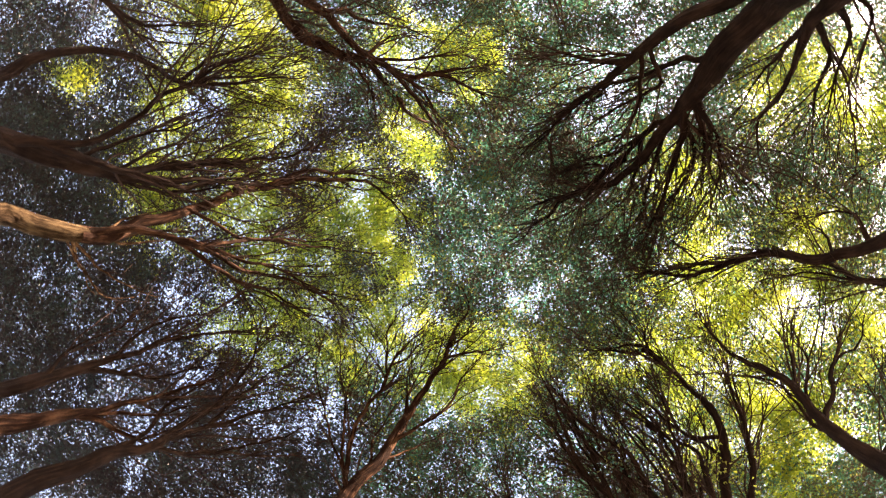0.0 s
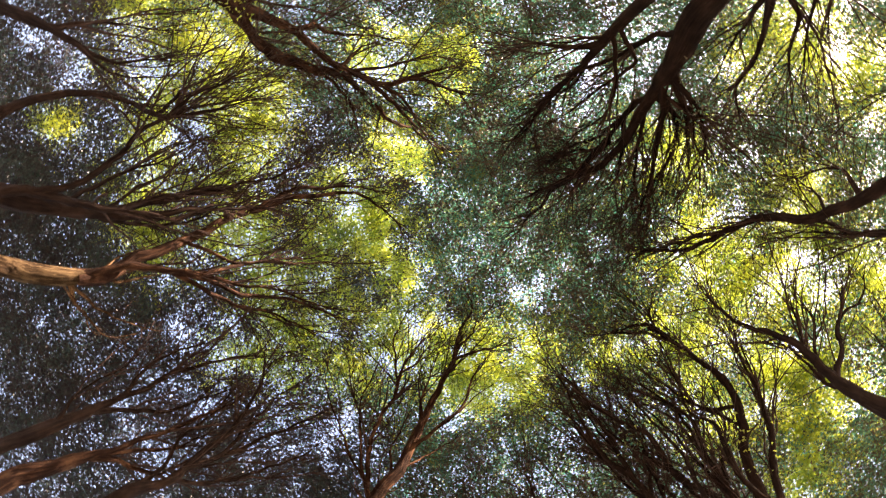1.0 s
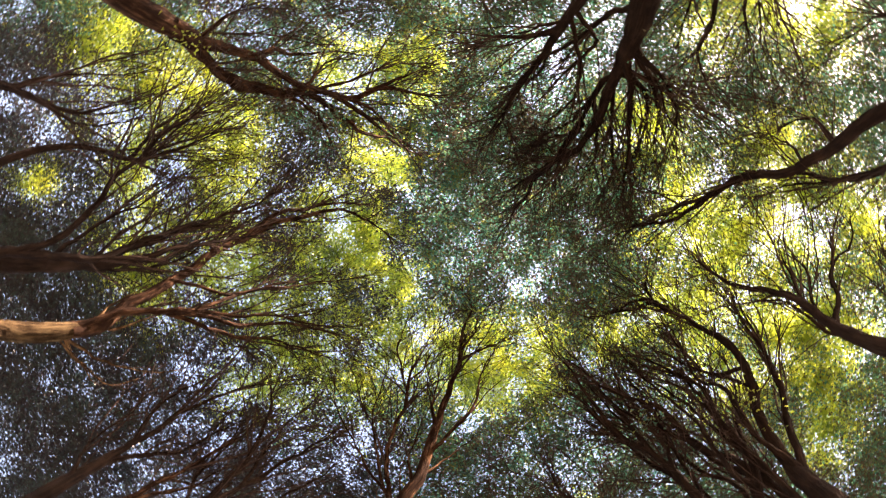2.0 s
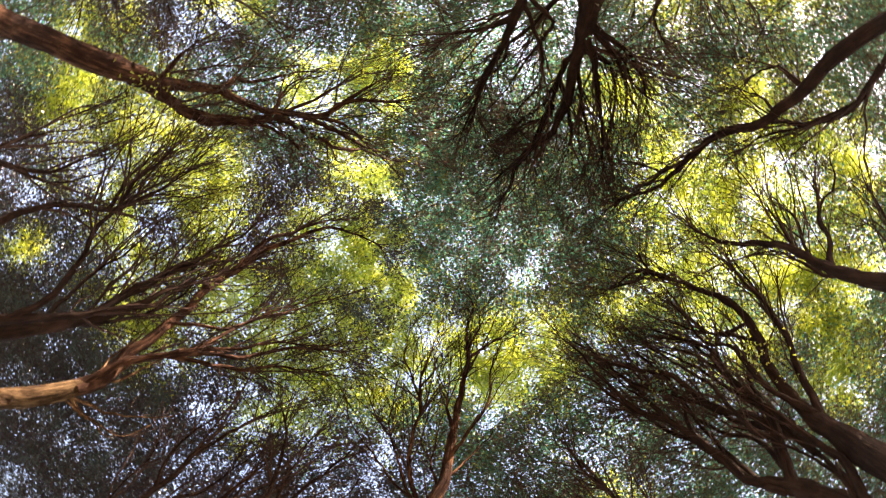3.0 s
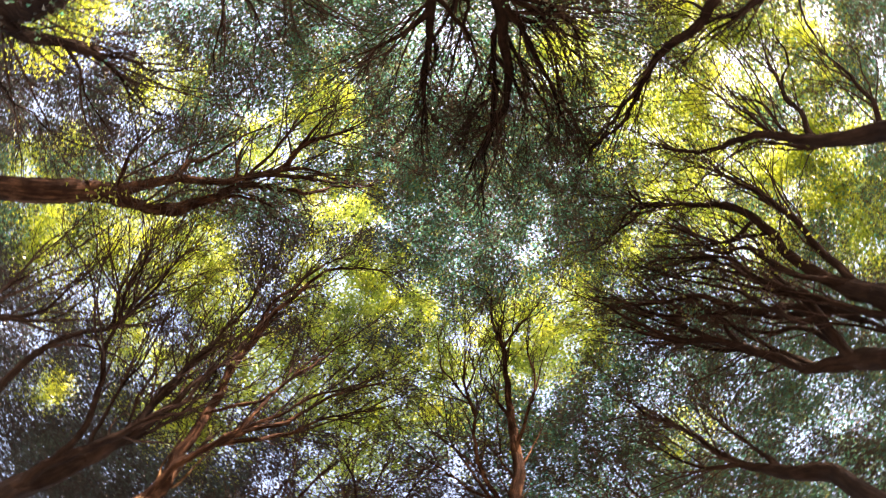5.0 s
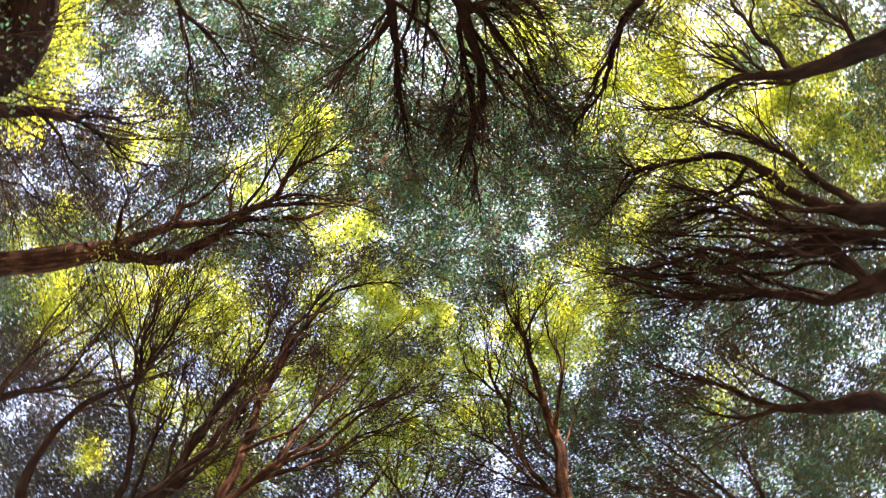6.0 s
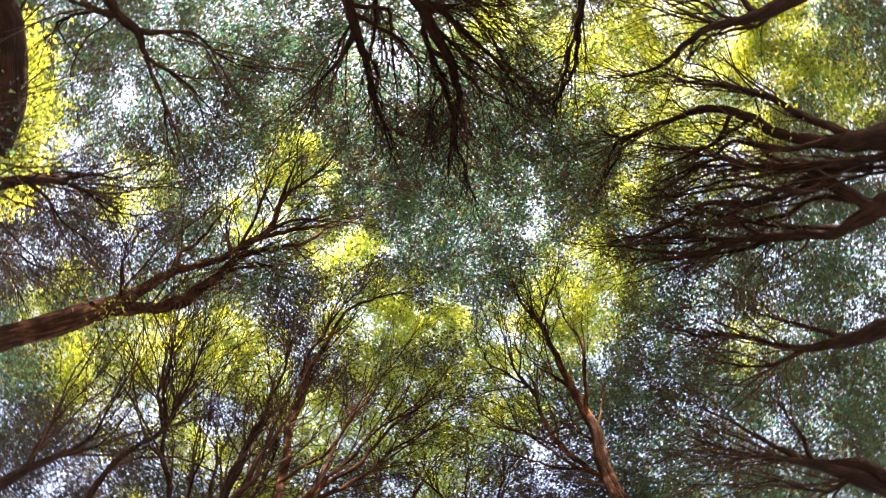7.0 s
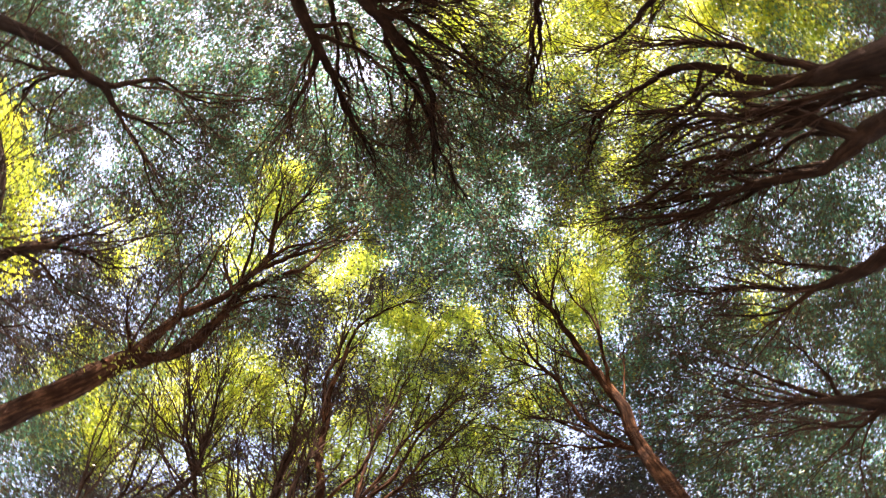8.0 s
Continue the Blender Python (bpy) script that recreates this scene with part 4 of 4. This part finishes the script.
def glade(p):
    """How far a place belongs to the thin, sunny tops of the canopy, which take the sunlit leaf colour (0 to 1)."""
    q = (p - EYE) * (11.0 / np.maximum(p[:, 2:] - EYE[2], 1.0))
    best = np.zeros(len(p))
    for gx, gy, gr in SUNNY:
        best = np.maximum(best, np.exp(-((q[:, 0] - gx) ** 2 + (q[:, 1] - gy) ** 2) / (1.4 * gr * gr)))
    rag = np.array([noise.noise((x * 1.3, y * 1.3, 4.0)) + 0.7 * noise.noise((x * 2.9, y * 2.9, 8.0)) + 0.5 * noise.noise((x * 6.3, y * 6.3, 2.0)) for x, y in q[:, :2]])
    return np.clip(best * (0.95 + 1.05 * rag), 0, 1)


def in_gap(p):
    """Small holes in the roof of leaves, through which the open sky shows."""
    q = (p - EYE) * (11.0 / np.maximum(p[:, 2:] - EYE[2], 1.0))
    q = q + rng.normal(0, 0.05, q.shape)
    hit = np.zeros(len(p), bool)
    for gx, gy, gr in SKY_GAPS:
        hit |= (q[:, 0] - gx) ** 2 + (q[:, 1] - gy) ** 2 < gr * gr
    return hit & (rng.uniform(0, 1, len(p)) < 0.75)


SHARE = 0.572     # of the places for a spray, those that bear one


def tufts_in_canopy(n):
    """Centres of leafy sprays in the closed roof of leaves, thin where the glades are."""
    k = np.arange(n)
    even = (k * 0.7548777 + 0.31) % 1.0
    a = 2 * np.pi * ((k * 0.5698403 + 0.17) % 1.0)
    r = np.where(even < 0.92, 9.6 * (even / 0.92) ** 0.505, 9.6 + 3.4 * (even - 0.92) / 0.08)
    r = r + rng.normal(0, 0.05, n)
    low = np.clip(14.5 - 1.05 * r, 9.4, 14.5)
    z = low + 4.4 * rng.uniform(0, 1, n) ** 1.2
    p = np.stack([r * np.cos(a), r * np.sin(a), z], 1)
    g = glade(p)
    lift = g > 0.5
    p[lift] = EYE + (p[lift] - EYE) * ((low[lift] + 3.2 + rng.uniform(0, 1.0, lift.sum()) - EYE[2]) / (p[lift, 2] - EYE[2]))[:, None]
    # the sprays gather in lumps, yet no patch of the roof is left bald
    lump = np.array([noise.noise((x * 1.9, y * 1.9, z * 1.9)) + 0.3 * noise.noise((x * 5.0, y * 5.0, z * 5.0)) for x, y, z in p])
    q = (p - EYE) * (11.0 / np.maximum(p[:, 2:] - EYE[2], 1.0))
    thick = np.array([noise.noise((x * 1.1, y * 1.1, 21.0)) + 0.7 * noise.noise((x * 2.3, y * 2.3, 31.0)) + 0.8 * noise.noise((x * 4.4, y * 4.4, 41.0)) for x, y in q[:, :2]])
    cell = np.floor((q[:, :2] + rng.normal(0, 0.06, (n, 2))) / 0.5).astype(int) @ (1000, 1)
    order = np.lexsort((-lump, cell))
    names, first, count = np.unique(cell[order], return_index=True, return_counts=True)
    rank = np.empty(n)
    rank[order] = (np.arange(n) - np.repeat(first, count) + 0.5) / np.repeat(count, count)
    for tx, ty, tr, much in THICKETS + THIN_SPOTS:
        thick = thick + much * np.exp(-((q[:, 0] - tx) ** 2 + (q[:, 1] - ty) ** 2) / (1.4 * tr * tr))
    share = SHARE * (1 + 0.13 * g) * np.clip(1 + 0.65 * thick, 0.5, 1.75)
    keep = (rank < share) & (rng.uniform(0, 1, n) > 0.35 * (p[:, 0] > 9.5))
    return p[keep & ~in_gap(p)]


def dense_clump(centre, size, n):
    p = rng.normal(0, 1, (n, 3))
    p *= (rng.uniform(0, 1, n) ** 0.4 / np.linalg.norm(p, axis=1))[:, None]
    return np.array(centre) + p * size


def leaves(centres, per, spread, flat, small=1.0):
    """Corner points of small pointed leaf blades round the centres."""
    c = np.repeat(centres, per, 0)
    reach = np.repeat(spread * rng.uniform(0.5, 1.2, len(centres)), per)[:, None]     # some sprays are tight, some loose
    grown = np.clip((c[:, 2] - 4.5) / 7.0, 0.8, 1.5)    # larger but fewer leaves in the tops
    few = rng.uniform(0, 1, len(c)) < 1.02 / (grown * small) ** 2
    c, grown, reach = c[few], grown[few], reach[few]
    n = len(c)
    at = c + rng.normal(0, 1, (n, 3)) * (1, 1, 0.7) * reach
    nrm = rng.normal(0, 1, (n, 3)) * flat + (0, 0, 1)
    nrm /= np.linalg.norm(nrm, axis=1)[:, None]
    way = np.cross(nrm, rng.normal(0, 1, (n, 3)))
    way /= np.linalg.norm(way, axis=1)[:, None] + 1e-9
    across = np.cross(nrm, way)
    size = (rng.uniform(0.033, 0.061, n) * grown * small)[:, None]
    half = size * rng.uniform(0.27, 0.36, n)[:, None]
    co = np.stack([at + across * half, at + way * size, at - across * half], 1)
    return co.reshape(-1, 3)


IN_SHADE = {i: SHADED_LEAF for i in (0, 1, 12, 13, 14, 19, 21)}     # trees whose leaves are browner, with shade put into the colour


def clothe():
    roof = tufts_in_canopy(64000)
    tips = np.vstack([t["tips"] for t in TREES])
    high = 14.0 - 1.15 * np.hypot(tips[:, 0], tips[:, 1])
    tips = tips[rng.uniform(0, 1, len(tips)) < np.where(tips[:, 2] > high, 0.25, 0.018)]
    tips = tips[~in_gap(tips)]
    centres = np.vstack([roof, tips, dense_clump(*SHADY_CLUMP)])
    centres = centres[~in_beam(centres)]
    # tufts in the sunlit leaf colour, as a bright rim on the dense old bough
    rim = np.vstack([np.array(c) + rng.normal(0, 0.07, (9, 3)) for c in SUNNY_RIM])
    centres = np.vstack([centres, rim])
    owner = np.zeros(len(centres), int)
    bestd = np.full(len(centres), 1e9)
    for i, t in enumerate(TREES):
        w = np.vstack(t["wood"])[::4]
        for j in range(0, len(centres), 4000):
            d = (((centres[j:j + 4000, None] - w[None]) * (1, 1, 0.6)) ** 2).sum(-1).min(1)
            better = d < bestd[j:j + 4000]
            bestd[j:j + 4000][better] = d[better]
            owner[j:j + 4000][better] = i
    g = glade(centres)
    # Tufts in the sunny patches are coloured as sunlit.
    sun_tinted = g > np.maximum(0.42 + rng.normal(0, 0.20, len(g)), 0.13)
    sun_tinted[np.linalg.norm(centres - SHADY_CLUMP[0], axis=1) < 1.1] = False
    sun_tinted[-len(rim):] = True
    for i, t in enumerate(TREES):
        top = t["top"]
        BASE[:] = top.matrix_basis.translation
        for mask, name, mat, label, per in ((~sun_tinted, "crown", IN_SHADE.get(i, LEAF), "", 76), (sun_tinted, "sunlit_foliage", SUNLIT_LEAF, "leaves coloured lime-green as if sunlit", 84)):
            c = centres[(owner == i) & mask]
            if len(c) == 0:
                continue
            co = leaves(c, per, 0.15, 0.6, 0.8) if mat is SUNLIT_LEAF else leaves(c, per, 0.15, 0.8)
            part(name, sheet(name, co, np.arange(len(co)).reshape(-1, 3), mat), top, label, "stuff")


clothe()


# ---------------------------------------------------------------- added screen against horizon light
def horizon_screen(n):
    """A belt of dark foliage, added unseen behind the trees; it closes the place all round and blocks horizon light."""
    a = rng.uniform(0, 2 * np.pi, n)
    r = 17.0 + 5.0 * rng.uniform(0, 1, n) + 1.2 * np.sin(5 * a)
    z = 10.5 * rng.uniform(0, 1, n) ** 0.9 * (0.86 + 0.14 * np.sin(9 * a + 1.0))
    c = np.stack([r * np.cos(a), r * np.sin(a), z + 0.1], 1)
    nrm = rng.normal(0, 1, (n, 3))
    nrm /= np.linalg.norm(nrm, axis=1)[:, None]
    way = np.cross(nrm, rng.normal(0, 1, (n, 3)))
    way /= np.linalg.norm(way, axis=1)[:, None]
    across = np.cross(nrm, way)
    size = rng.uniform(0.25, 0.6, n)[:, None]
    co = np.stack([c, c + way * size * 0.5 + across * size * 0.25, c + way * size, c + way * size * 0.5 - across * size * 0.25], 1).reshape(-1, 3)
    # Never in view: stands here only to keep low sky light off the trunks.
    ob = new("woodland", sheet("woodland", co, np.arange(len(co)).reshape(-1, 4), LEAF))
    tagged(ob, "unseen dark green leaf belt added to block horizon light", "woodland", kind="stuff")


horizon_screen(26000)
